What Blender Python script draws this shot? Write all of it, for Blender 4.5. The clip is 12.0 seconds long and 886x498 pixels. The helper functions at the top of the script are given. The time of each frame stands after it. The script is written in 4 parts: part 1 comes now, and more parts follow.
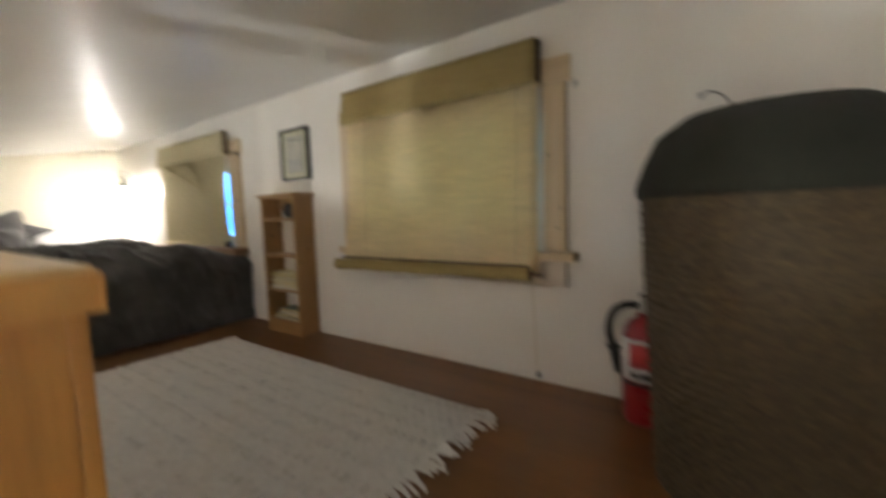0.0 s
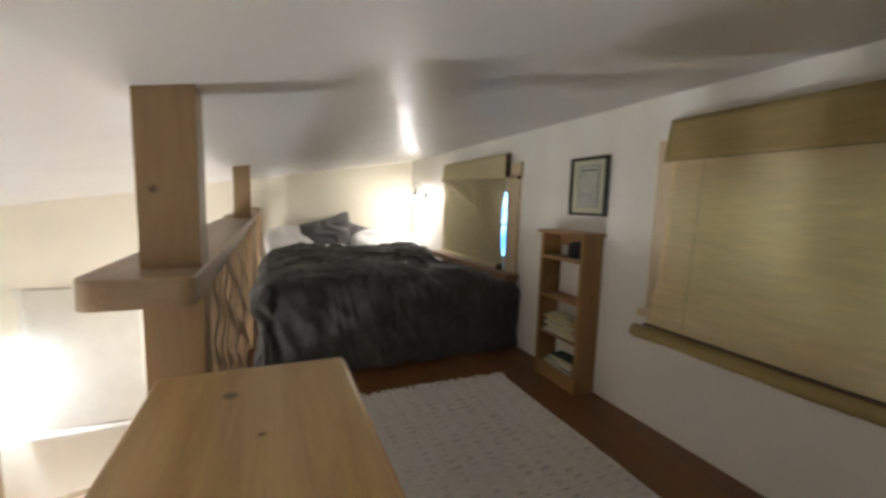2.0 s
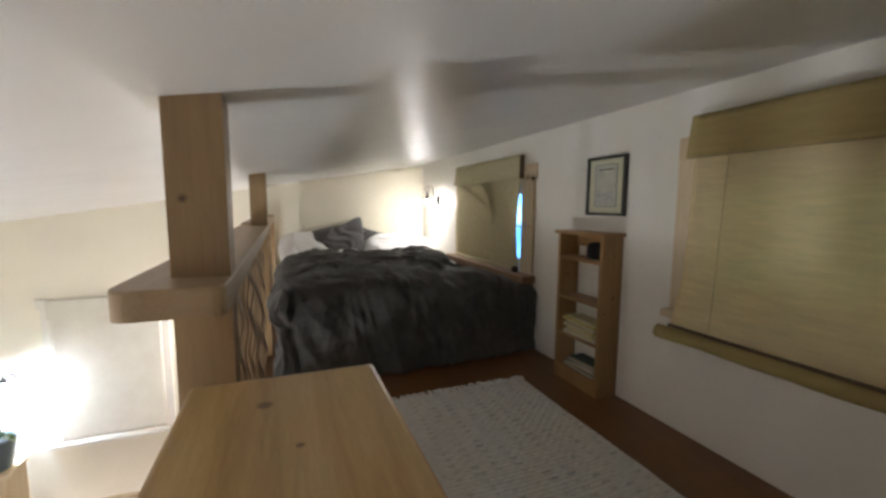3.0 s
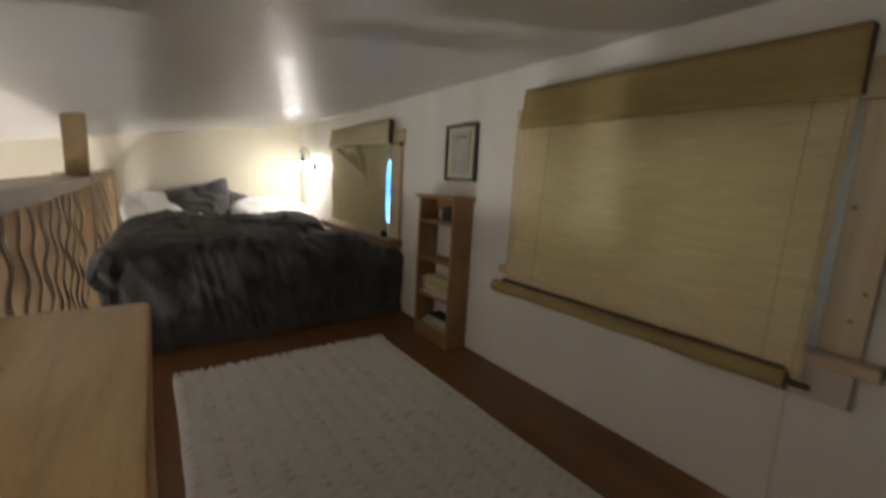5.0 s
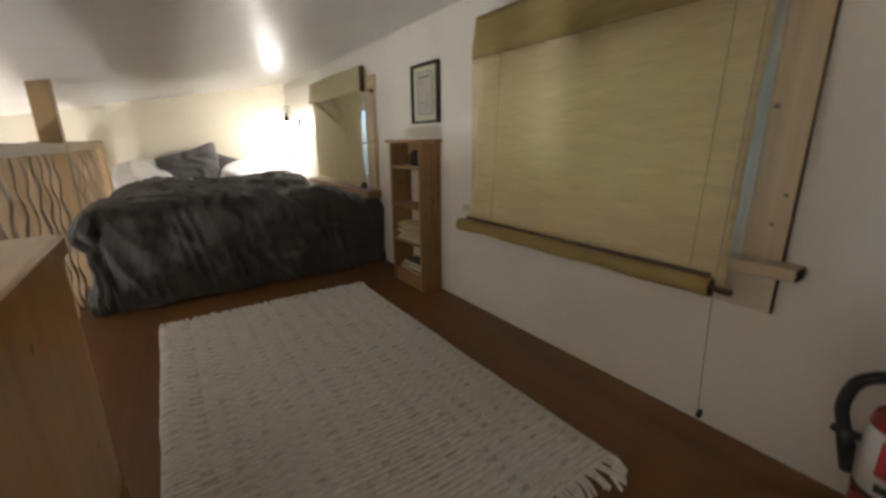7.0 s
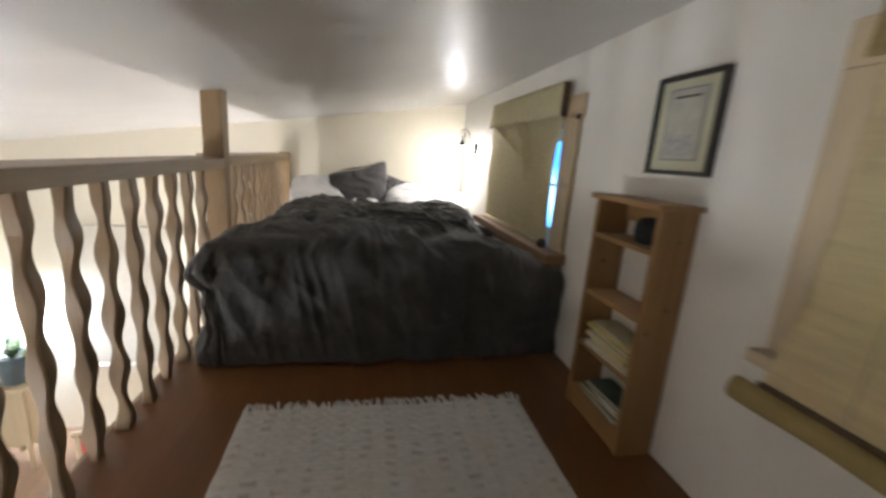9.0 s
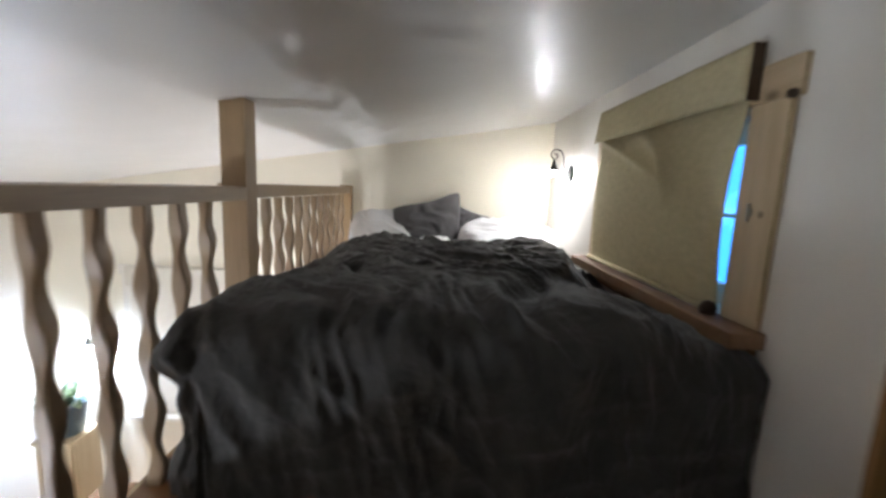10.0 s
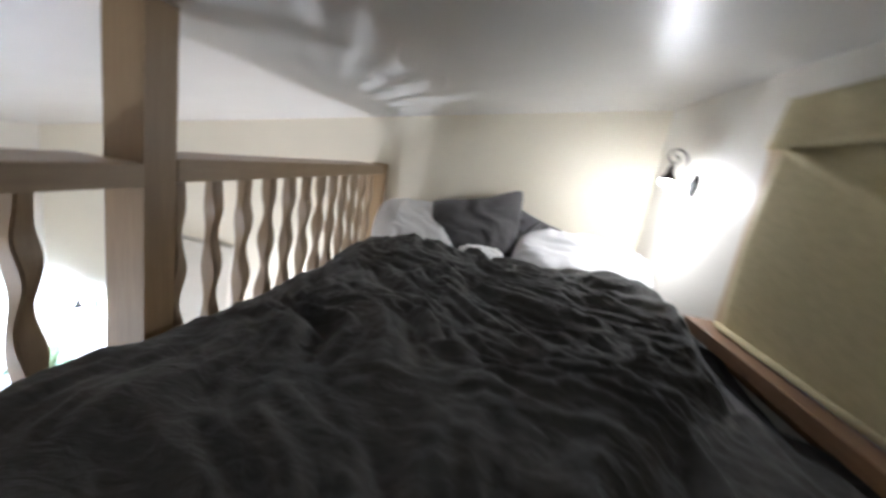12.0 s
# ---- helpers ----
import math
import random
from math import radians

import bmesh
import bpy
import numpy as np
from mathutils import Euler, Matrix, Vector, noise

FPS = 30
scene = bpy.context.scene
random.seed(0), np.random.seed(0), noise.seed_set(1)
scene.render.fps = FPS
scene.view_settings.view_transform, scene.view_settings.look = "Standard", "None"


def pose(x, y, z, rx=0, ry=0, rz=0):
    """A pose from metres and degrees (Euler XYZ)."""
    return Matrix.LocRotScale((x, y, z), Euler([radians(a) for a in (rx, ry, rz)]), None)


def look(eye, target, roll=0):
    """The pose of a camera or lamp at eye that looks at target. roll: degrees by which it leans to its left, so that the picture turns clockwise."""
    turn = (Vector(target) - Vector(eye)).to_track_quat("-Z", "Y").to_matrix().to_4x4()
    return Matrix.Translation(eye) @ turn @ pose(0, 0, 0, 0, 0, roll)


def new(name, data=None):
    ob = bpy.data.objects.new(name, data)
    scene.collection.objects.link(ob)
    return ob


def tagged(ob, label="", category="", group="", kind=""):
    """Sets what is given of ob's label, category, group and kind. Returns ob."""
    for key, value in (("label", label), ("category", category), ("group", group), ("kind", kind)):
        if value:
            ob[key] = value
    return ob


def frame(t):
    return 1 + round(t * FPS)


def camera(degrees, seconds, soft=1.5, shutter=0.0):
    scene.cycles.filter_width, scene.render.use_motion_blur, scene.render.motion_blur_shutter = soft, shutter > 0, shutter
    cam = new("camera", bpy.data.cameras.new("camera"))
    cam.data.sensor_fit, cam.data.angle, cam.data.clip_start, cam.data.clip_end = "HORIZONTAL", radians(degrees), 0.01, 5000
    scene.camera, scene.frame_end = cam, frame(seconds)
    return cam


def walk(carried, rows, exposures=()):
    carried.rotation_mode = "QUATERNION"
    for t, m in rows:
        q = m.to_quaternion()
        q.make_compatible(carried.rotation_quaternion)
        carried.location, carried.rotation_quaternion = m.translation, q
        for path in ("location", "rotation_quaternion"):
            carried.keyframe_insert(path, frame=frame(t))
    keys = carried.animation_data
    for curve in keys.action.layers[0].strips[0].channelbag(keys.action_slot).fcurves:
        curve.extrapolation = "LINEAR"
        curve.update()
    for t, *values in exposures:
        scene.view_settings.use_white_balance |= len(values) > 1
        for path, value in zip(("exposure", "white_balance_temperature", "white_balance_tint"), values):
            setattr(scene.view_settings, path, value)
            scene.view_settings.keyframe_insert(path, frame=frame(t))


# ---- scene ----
cam = camera(95.5, 12.0, soft=2.9, shutter=0.8)
PATH = [
    (0, (-1.696, 0.049, 0.777), (-0.071, 1.202, 0.6), -1.9),
    (0.5, (-1.661, 0.199, 0.899), (-0.271, 1.635, 0.824), -0.7),
    (1, (-1.66, 0.36, 1.012), (-0.455, 1.949, 0.852), 0.3),
    (1.5, (-1.697, 0.489, 1.094), (-0.704, 2.213, 0.888), 1.3),
    (2, (-1.721, 0.568, 1.085), (-0.943, 2.397, 0.855), 1.7),
    (2.5, (-1.742, 0.582, 1.082), (-1.075, 2.454, 0.856), 0.5),
    (3, (-1.753, 0.596, 1.084), (-1.02, 2.444, 0.869), 0.4),
    (3.2, (-1.746, 0.577, 1.078), (-0.992, 2.413, 0.831), 0.7),
    (4.8, (-1.619, 0.467, 0.997), (-0.526, 2.119, 0.725), 0.7),
    (5, (-1.569, 0.443, 1.016), (-0.402, 2.035, 0.692), 3.2),
    (5.5, (-1.562, 0.4, 0.993), (-0.34, 1.902, 0.492), 2.7),
    (6, (-1.547, 0.375, 0.966), (-0.377, 1.931, 0.509), -1.4),
    (6.5, (-1.484, 0.319, 0.906), (-0.239, 1.818, 0.453), 1.6),
    (7, (-1.378, 0.252, 0.933), (-0.293, 1.849, 0.41), -0.6),
    (7.2, (-1.351, 0.271, 0.945), (-0.307, 1.899, 0.435), 0.9),
    (8.8, (-1.075, 1.065, 1.036), (-0.624, 2.965, 0.605), 5.2),
    (9, (-1.091, 1.165, 1.032), (-0.694, 3.074, 0.589), 4.4),
    (9.5, (-1.049, 1.585, 0.993), (-0.866, 3.543, 0.63), 3.9),
    (10, (-1.044, 1.927, 0.966), (-1.013, 3.905, 0.672), 2.6),
    (10.5, (-1.056, 2.224, 0.991), (-0.954, 4.185, 0.611), 2.5),
    (11, (-1.095, 2.465, 1.026), (-1.1, 4.432, 0.668), 1.7),
    (11.5, (-0.993, 2.63, 1.048), (-1.025, 4.587, 0.637), 1.9),
    (12, (-1.054, 2.804, 1.057), (-1.252, 4.748, 0.63), 9.5),
]
walk(cam, [(t, look(eye, aim, lean)) for t, eye, aim, lean in PATH],
     [(0.0, 1.12, 6550, 10), (0.5, 1.12, 6550, 10), (1.0, 0.98, 6550, 10), (2.0, 0.62, 6400, 10), (2.5, 0.45, 6250, 10), (3.5, 0.36, 6250, 10), (4.8, 0.25, 6500, 10), (5.0, 0.27, 6550, 10), (6.0, 0.54, 6550, 10),
      (7.2, 0.78, 6550, 10), (9.0, 0.64, 6150, 11), (10.0, 0.40, 5800, 11), (11.0, 0.25, 5700, 13), (12.0, 0.26, 5600, 11)])


# light levels and a few places
SKY = 0.15
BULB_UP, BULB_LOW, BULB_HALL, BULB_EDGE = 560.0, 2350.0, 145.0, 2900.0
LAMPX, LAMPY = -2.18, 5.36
DUSK = 2.8
HX, HY, HR = -0.373, -0.033, 0.29

# world: dusk sky outside the windows
world = bpy.data.worlds.new("world")
world.use_nodes = True
scene.world = world
wn = world.node_tree
sky = wn.nodes.new("ShaderNodeTexSky")
sky.sky_type, sky.sun_disc = "NISHITA", False
sky.sun_elevation, sky.sun_rotation = radians(36.0), radians(270)
dusk = wn.nodes.new("ShaderNodeMix")
dusk.data_type, dusk.blend_type = "RGBA", "MULTIPLY"
dusk.inputs[0].default_value, dusk.inputs[7].default_value = 1.0, (0.62, 0.74, 1.0, 1)
wn.links.new(sky.outputs[0], dusk.inputs[6])
wn.links.new(dusk.outputs[2], wn.nodes["Background"].inputs[0])
wn.nodes["Background"].inputs[1].default_value = SKY

CEIL0, SLOPE = 1.615, 0.169      # ceiling height at the window wall, fall towards the low eave
XL, YB, YE, ZF = -4.8, -1.3, 5.75, -2.2   # low wall, back wall, head wall, lower floor


# ---- helpers for materials ----
def nodes_of(name):
    m = bpy.data.materials.new(name)
    m.use_nodes = True
    t = m.node_tree
    return m, t, t.nodes["Principled BSDF"]


def node(t, kind, **sets):
    n = t.nodes.new(kind)
    for k, v in sets.items():
        n.inputs[k].default_value = v
    return n


def coords(t, scale=(1, 1, 1), rand=False):
    tc = t.nodes.new("ShaderNodeTexCoord")
    mp = t.nodes.new("ShaderNodeMapping")
    mp.inputs["Scale"].default_value = scale
    t.links.new(tc.outputs["Object"], mp.inputs["Vector"])
    if rand:
        oi = t.nodes.new("ShaderNodeObjectInfo")
        mul = t.nodes.new("ShaderNodeMath")
        mul.operation = "MULTIPLY"
        mul.inputs[1].default_value = 17.0
        t.links.new(oi.outputs["Random"], mul.inputs[0])
        t.links.new(mul.outputs[0], mp.inputs["Location"])
    return mp.outputs[0]


def ramp(t, fac, stops):
    r = t.nodes.new("ShaderNodeValToRGB")
    while len(r.color_ramp.elements) < len(stops):
        r.color_ramp.elements.new(0.5)
    for e, (p, c) in zip(r.color_ramp.elements, stops):
        e.position, e.color = p, (*c, 1)
    t.links.new(fac, r.inputs[0])
    return r.outputs[0]


def noise_tex(t, vec, scale, detail=4, rough=0.55, distort=0.0):
    n = node(t, "ShaderNodeTexNoise", Scale=scale, Detail=detail, Roughness=rough, Distortion=distort)
    t.links.new(vec, n.inputs["Vector"])
    return n.outputs["Fac"]


def bump(t, p, height, strength, dist=0.01):
    b = node(t, "ShaderNodeBump", Strength=strength, Distance=dist)
    t.links.new(height, b.inputs["Height"])
    t.links.new(b.outputs[0], p.inputs["Normal"])
    return b


def mix(t, fac, a, b, mode="MIX"):
    n = t.nodes.new("ShaderNodeMix")
    n.data_type, n.blend_type = "RGBA", mode
    for k, v in ((0, fac), (6, a), (7, b)):
        if isinstance(v, bpy.types.NodeSocket):
            t.links.new(v, n.inputs[k])
        else:
            n.inputs[k].default_value = v if k == 0 else (*v, 1)
    return n.outputs[2]


def paint(name, col, var=0.08, rough=0.6, scale=3.0, grain=180.0, relief=0.12, metal=0.0):
    """Painted or moulded surface: slow mottling and a fine relief."""
    m, t, p = nodes_of(name)
    v = coords(t)
    a = [max(0, c * (1 - var)) for c in col]
    b = [min(1, c * (1 + var)) for c in col]
    slow = noise_tex(t, v, scale, 5, 0.6)
    t.links.new(ramp(t, slow, [(0.3, a), (0.7, b)]), p.inputs["Base Color"])
    rr = ramp(t, noise_tex(t, v, scale * 3, 3), [(0.3, [rough * 0.85] * 3), (0.7, [min(1, rough * 1.15)] * 3)])
    t.links.new(rr, p.inputs["Roughness"])
    p.inputs["Metallic"].default_value = metal
    bump(t, p, noise_tex(t, v, grain, 3), relief, 0.004)
    return m


def wood(name, dark, mid, light, axis="y", rough=0.42, knots=True, ring=9.0, gloss=0.25, spots=()):
    """Sawn pine: stretched grain along an axis, darker latewood lines and a few knots."""
    m, t, p = nodes_of(name)
    st = {"x": (0.08, 1, 1), "y": (1, 0.08, 1), "z": (1, 1, 0.08)}[axis]
    v = coords(t, st, rand=True)
    g = noise_tex(t, v, ring, 5, 0.6, 1.2)
    fine = noise_tex(t, v, ring * 14, 3, 0.7)
    c = ramp(t, g, [(0.25, dark), (0.48, mid), (0.7, light)])
    c = mix(t, 0.22, c, ramp(t, fine, [(0.3, dark), (0.65, light)]))
    if knots:
        kst = {"x": (0.6, 1, 1), "y": (1, 0.6, 1), "z": (1, 1, 0.6)}[axis]
        kv = coords(t, kst, rand=True)
        vo = node(t, "ShaderNodeTexVoronoi", Scale=4.2, Randomness=1.0)
        t.links.new(kv, vo.inputs["Vector"])
        k = ramp(t, vo.outputs["Distance"], [(0.05, (1, 1, 1)), (0.11, (0, 0, 0))])
        c = mix(t, k, c, [d * 0.35 for d in dark])
    for x, y, z, r in spots:
        # a knot: dark heart, paler ring
        sub = t.nodes.new("ShaderNodeVectorMath")
        sub.operation = "DISTANCE"
        sub.inputs[1].default_value = (x, y, z)
        t.links.new(coords(t), sub.inputs[0])
        add = node(t, "ShaderNodeMath")
        add.operation = "MULTIPLY_ADD"
        add.inputs[1].default_value, add.inputs[2].default_value = 0.008, -0.004
        t.links.new(noise_tex(t, coords(t), 60, 2), add.inputs[0])
        tot = node(t, "ShaderNodeMath")
        t.links.new(sub.outputs["Value"], tot.inputs[0])
        t.links.new(add.outputs[0], tot.inputs[1])
        k = ramp(t, tot.outputs[0], [(r * 0.55, (0.85, 0.85, 0.85)), (r, (0.55, 0.55, 0.55)), (r * 1.25, (0, 0, 0))])
        c = mix(t, k, c, [d * 0.28 for d in dark])
    t.links.new(c, p.inputs["Base Color"])
    p.inputs["Roughness"].default_value = rough
    p.inputs["Specular IOR Level"].default_value = gloss * 2
    bump(t, p, fine, 0.08, 0.003)
    return m


def cloth(name, dark, light, rough=0.9, weave=700.0, relief=0.25, sheen=0.3, fold=0.0):
    m, t, p = nodes_of(name)
    v = coords(t)
    c = ramp(t, noise_tex(t, v, 6, 5, 0.65), [(0.3, dark), (0.7, light)])
    t.links.new(c, p.inputs["Base Color"])
    p.inputs["Roughness"].default_value = rough
    p.inputs["Sheen Weight"].default_value = sheen
    p.inputs["Specular IOR Level"].default_value = 0.15
    b1 = bump(t, p, noise_tex(t, v, weave, 2), relief, 0.002)
    if fold:
        w = noise_tex(t, coords(t, (1.0, 2.2, 1.0)), 16, 5, 0.6, 1.5)
        b2 = node(t, "ShaderNodeBump", Strength=fold, Distance=0.02)
        t.links.new(w, b2.inputs["Height"])
        t.links.new(b2.outputs[0], b1.inputs["Normal"])
    return m


def shade_fabric(name, base, glow, axis_scale, through_share=0.3, bands=0.0):
    """Woven roman-shade cloth: cross threads, slubs, and daylight let through."""
    m, t, p = nodes_of(name)
    v = coords(t, axis_scale)
    threads = noise_tex(t, v, 60, 4, 0.7)
    slow = noise_tex(t, coords(t), 2.6, 4)
    c = ramp(t, threads, [(0.3, [b * 0.87 for b in base]), (0.68, [min(1, b * 1.10) for b in base])])
    c = mix(t, 0.25, c, ramp(t, slow, [(0.3, [b * 0.8 for b in base]), (0.7, base)]))
    if bands:
        # thicker rows of reed in the weave
        rows = noise_tex(t, coords(t, (0.2, 0.22, 1.0)), 13, 3, 0.6)
        c = mix(t, 0.55 * bands, c, ramp(t, rows, [(0.32, [b * 0.72 for b in base]), (0.55, [min(1, b * 1.08) for b in base])]))
    t.links.new(c, p.inputs["Base Color"])
    p.inputs["Roughness"].default_value = 0.9
    p.inputs["Specular IOR Level"].default_value = 0.1
    bump(t, p, threads, 0.3, 0.003)
    tr = t.nodes.new("ShaderNodeBsdfTranslucent")
    t.links.new(mix(t, 1.0, c, glow, "MULTIPLY"), tr.inputs["Color"])
    ms = t.nodes.new("ShaderNodeMixShader")
    ms.inputs[0].default_value = through_share
    t.links.new(p.outputs[0], ms.inputs[1])
    t.links.new(tr.outputs[0], ms.inputs[2])
    t.links.new(ms.outputs[0], t.nodes["Material Output"].inputs["Surface"])
    return m


def glowing(name, col, strength):
    m, t, p = nodes_of(name)
    p.inputs["Base Color"].default_value = (0.9, 0.9, 0.85, 1)
    p.inputs["Emission Color"].default_value = (*col, 1)
    p.inputs["Emission Strength"].default_value = strength
    return m


def glass(name):
    m, t, p = nodes_of(name)
    p.inputs["Base Color"].default_value = (0.97, 0.99, 0.98, 1)
    p.inputs["Roughness"].default_value = 0.02
    p.inputs["Transmission Weight"].default_value = 1.0
    p.inputs["IOR"].default_value = 1.1
    return m


# ---- materials ----
M_WALL = paint("wall_paint", (0.78, 0.75, 0.68), 0.035, 0.55, 1.6, 90, 0.25)
M_HEADWALL = paint("cream_wall_paint", (0.77, 0.715, 0.58), 0.035, 0.55, 1.6, 90, 0.25)
M_CEIL = paint("ceiling_paint", (0.67, 0.655, 0.62), 0.03, 0.42, 1.2, 60, 0.05)
M_FLOOR = wood("floor_board", (0.118, 0.047, 0.012), (0.160, 0.066, 0.018), (0.198, 0.086, 0.025), "y", 0.38, False, 5.0, 0.25)
M_LOWFLOOR = wood("lower_floor_board", (0.16, 0.09, 0.05), (0.22, 0.13, 0.07), (0.28, 0.17, 0.1), "y", 0.5, False, 6.0)
M_TRIM = wood("trim_pine_z", (0.46, 0.345, 0.195), (0.57, 0.445, 0.275), (0.65, 0.52, 0.345), "z", 0.5, False, 9.0, 0.25,
              [(-0.02, 0.680, 1.01, 0.007), (-0.02, 0.622, 0.781, 0.006), (-0.02, 3.20, 0.93, 0.011), (-0.02, 0.64, 0.70, 0.004)])
M_TRIMY = wood("trim_pine_y", (0.46, 0.345, 0.195), (0.57, 0.445, 0.275), (0.65, 0.52, 0.345), "y", 0.5)
# dark brown for board-end strips and for the shadow painted over the shade's roll
M_DARKSTRIP = wood("dark_strip_wood", (0.06, 0.035, 0.015), (0.10, 0.06, 0.028), (0.14, 0.085, 0.04), "z", 0.7, False)
M_APRON = wood("pale_board", (0.58, 0.50, 0.40), (0.66, 0.58, 0.48), (0.72, 0.65, 0.55), "y", 0.5, False)
M_SILL = wood("sill_redwood", (0.16, 0.085, 0.038), (0.23, 0.125, 0.060), (0.29, 0.165, 0.082), "y", 0.5)
M_POST = wood("post_fir", (0.21, 0.135, 0.062), (0.29, 0.19, 0.09), (0.35, 0.235, 0.12), "z", 0.5, False, 9.0, 0.25, [(-1.935, 1.515, 1.094, 0.007)])
M_RAIL = wood("rail_fir", (0.23, 0.155, 0.085), (0.31, 0.215, 0.12), (0.37, 0.265, 0.15), "y", 0.45, False)
M_BAL = wood("baluster_fir", (0.23, 0.155, 0.085), (0.30, 0.21, 0.12), (0.36, 0.26, 0.155), "z", 0.45, False)
M_CASE = wood("bookcase_pine", (0.20, 0.10, 0.033), (0.30, 0.165, 0.058), (0.37, 0.215, 0.082), "z", 0.45, False, 9.0, 0.25,
              [(-0.058, 2.292, 0.575, 0.008), (-0.120, 2.292, 0.49, 0.007), (-0.063, 2.292, 0.816, 0.006), (-0.09, 2.648, 0.66, 0.009)])
M_CASEY = wood("bookcase_pine_y", (0.20, 0.10, 0.033), (0.30, 0.165, 0.058), (0.37, 0.215, 0.082), "y", 0.45, False)
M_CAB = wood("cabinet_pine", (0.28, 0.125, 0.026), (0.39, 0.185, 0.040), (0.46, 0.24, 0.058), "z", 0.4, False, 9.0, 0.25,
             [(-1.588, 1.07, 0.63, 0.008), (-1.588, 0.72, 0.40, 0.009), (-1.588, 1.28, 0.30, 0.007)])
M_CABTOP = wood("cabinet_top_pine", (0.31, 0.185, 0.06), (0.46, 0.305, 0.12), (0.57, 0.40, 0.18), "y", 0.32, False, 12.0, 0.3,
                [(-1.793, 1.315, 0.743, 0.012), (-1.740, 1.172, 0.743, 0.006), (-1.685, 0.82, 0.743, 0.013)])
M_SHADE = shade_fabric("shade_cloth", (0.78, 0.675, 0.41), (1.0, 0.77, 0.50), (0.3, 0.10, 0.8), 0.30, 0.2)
# darker than shade_cloth: the lack of daylight through the folds is in the colour
M_VALANCE = shade_fabric("shade_cloth_unlit", (0.36, 0.28, 0.12), (1.0, 0.9, 0.5), (0.3, 0.12, 1.0), 0.06)
M_SHADE2 = shade_fabric("shade_cloth_plain", (0.55, 0.485, 0.30), (1.0, 0.8, 0.4), (0.3, 0.3, 0.6), 0.08)
M_SHADE3 = cloth("shade_cloth_pale", (0.58, 0.54, 0.45), (0.64, 0.60, 0.51), 0.9, 500, 0.15, 0.1)
M_SEAM = paint("shade_seam", (0.30, 0.23, 0.11), 0.2, 0.9, 20)
M_DARKEND = paint("shade_end_wood", (0.07, 0.04, 0.02), 0.3, 0.7, 20)
M_DUVET = cloth("duvet_cotton", (0.049, 0.047, 0.042), (0.078, 0.074, 0.067), 0.9, 500, 0.2, 0.20, 0.45)
M_DARKPIL = cloth("dark_pillowcase", (0.090, 0.085, 0.085), (0.12, 0.114, 0.114), 0.9, 500, 0.2, 0.2, 0.15)
M_WHITE = cloth("white_pillowcase", (0.70, 0.69, 0.68), (0.77, 0.77, 0.77), 0.85, 600, 0.15, 0.1, 0.2)
M_IRON = paint("bronze_iron", (0.035, 0.03, 0.026), 0.3, 0.45, 30, 200, 0.2, 0.6)
# darker and duller than bronze_iron, so the lamp plate stays dark near the bulb
M_PLATE = paint("dull_black", (0.012, 0.011, 0.010), 0.3, 0.85, 30, 200, 0.1)
M_BLACK = paint("black_rubber", (0.015, 0.015, 0.015), 0.3, 0.5, 20)
M_RED = paint("red_enamel", (0.27, 0.012, 0.016), 0.08, 0.3, 8, 200, 0.03)
M_REDCLOTH = cloth("red_upholstery", (0.42, 0.06, 0.045), (0.55, 0.09, 0.07), 0.9)
M_LABEL = paint("white_label", (0.72, 0.72, 0.70), 0.04, 0.5, 15)
M_PRINTRED = paint("label_red", (0.5, 0.04, 0.04), 0.05, 0.5, 15)
M_INK = paint("label_ink", (0.05, 0.05, 0.05), 0.1, 0.6, 15)
M_STEEL = paint("steel", (0.45, 0.45, 0.42), 0.1, 0.35, 20, 200, 0.05, 0.9)
M_MAT = paint("cream_mat", (0.55, 0.54, 0.38), 0.04, 0.8, 10)
M_PRINTPAPER = paint("print_paper", (0.47, 0.46, 0.39), 0.16, 0.75, 22)
M_FRAME = paint("black_frame", (0.025, 0.022, 0.018), 0.2, 0.4, 20)
M_GLASS = glass("window_glass")
M_PAPER = paint("paper_white", (0.66, 0.65, 0.60), 0.06, 0.8, 30)
M_PAGES = paint("paper_aged", (0.58, 0.52, 0.34), 0.12, 0.85, 60)
M_YELLOW = paint("book_yellow", (0.60, 0.50, 0.14), 0.1, 0.7, 20)
M_CREAMBK = paint("book_cream", (0.60, 0.55, 0.34), 0.08, 0.7, 20)
M_OLIVE = paint("book_olive", (0.28, 0.25, 0.10), 0.1, 0.7, 20)
M_GREY = paint("book_grey", (0.25, 0.26, 0.27), 0.1, 0.7, 20)
M_GREENBK = paint("book_dark_green", (0.06, 0.09, 0.07), 0.15, 0.7, 20)
M_POT = paint("pot_glaze", (0.07, 0.10, 0.11), 0.15, 0.35, 12)
M_SOIL = paint("soil", (0.04, 0.028, 0.018), 0.4, 0.95, 60)
M_STAND = wood("pale_birch", (0.38, 0.29, 0.17), (0.46, 0.36, 0.22), (0.52, 0.42, 0.27), "z", 0.5, False)
M_LIDCLOTH = cloth("felt_lid", (0.018, 0.0185, 0.013), (0.028, 0.028, 0.020), 0.95, 300, 0.5, 0.05)
M_WHITETRIM = paint("white_trim", (0.70, 0.66, 0.58), 0.04, 0.5, 6)
M_CORD = paint("cord", (0.50, 0.42, 0.27), 0.1, 0.9, 40)
M_BULB = glowing("bulb_glow", (1.0, 0.945, 0.88), BULB_UP)
M_BULB2 = glowing("bulb_glow_cool", (0.87, 0.98, 1.16), BULB_LOW)
M_BULB3 = glowing("bulb_glow_hall", (0.97, 0.98, 1.01), BULB_HALL)
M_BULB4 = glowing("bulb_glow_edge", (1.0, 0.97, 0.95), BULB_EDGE)


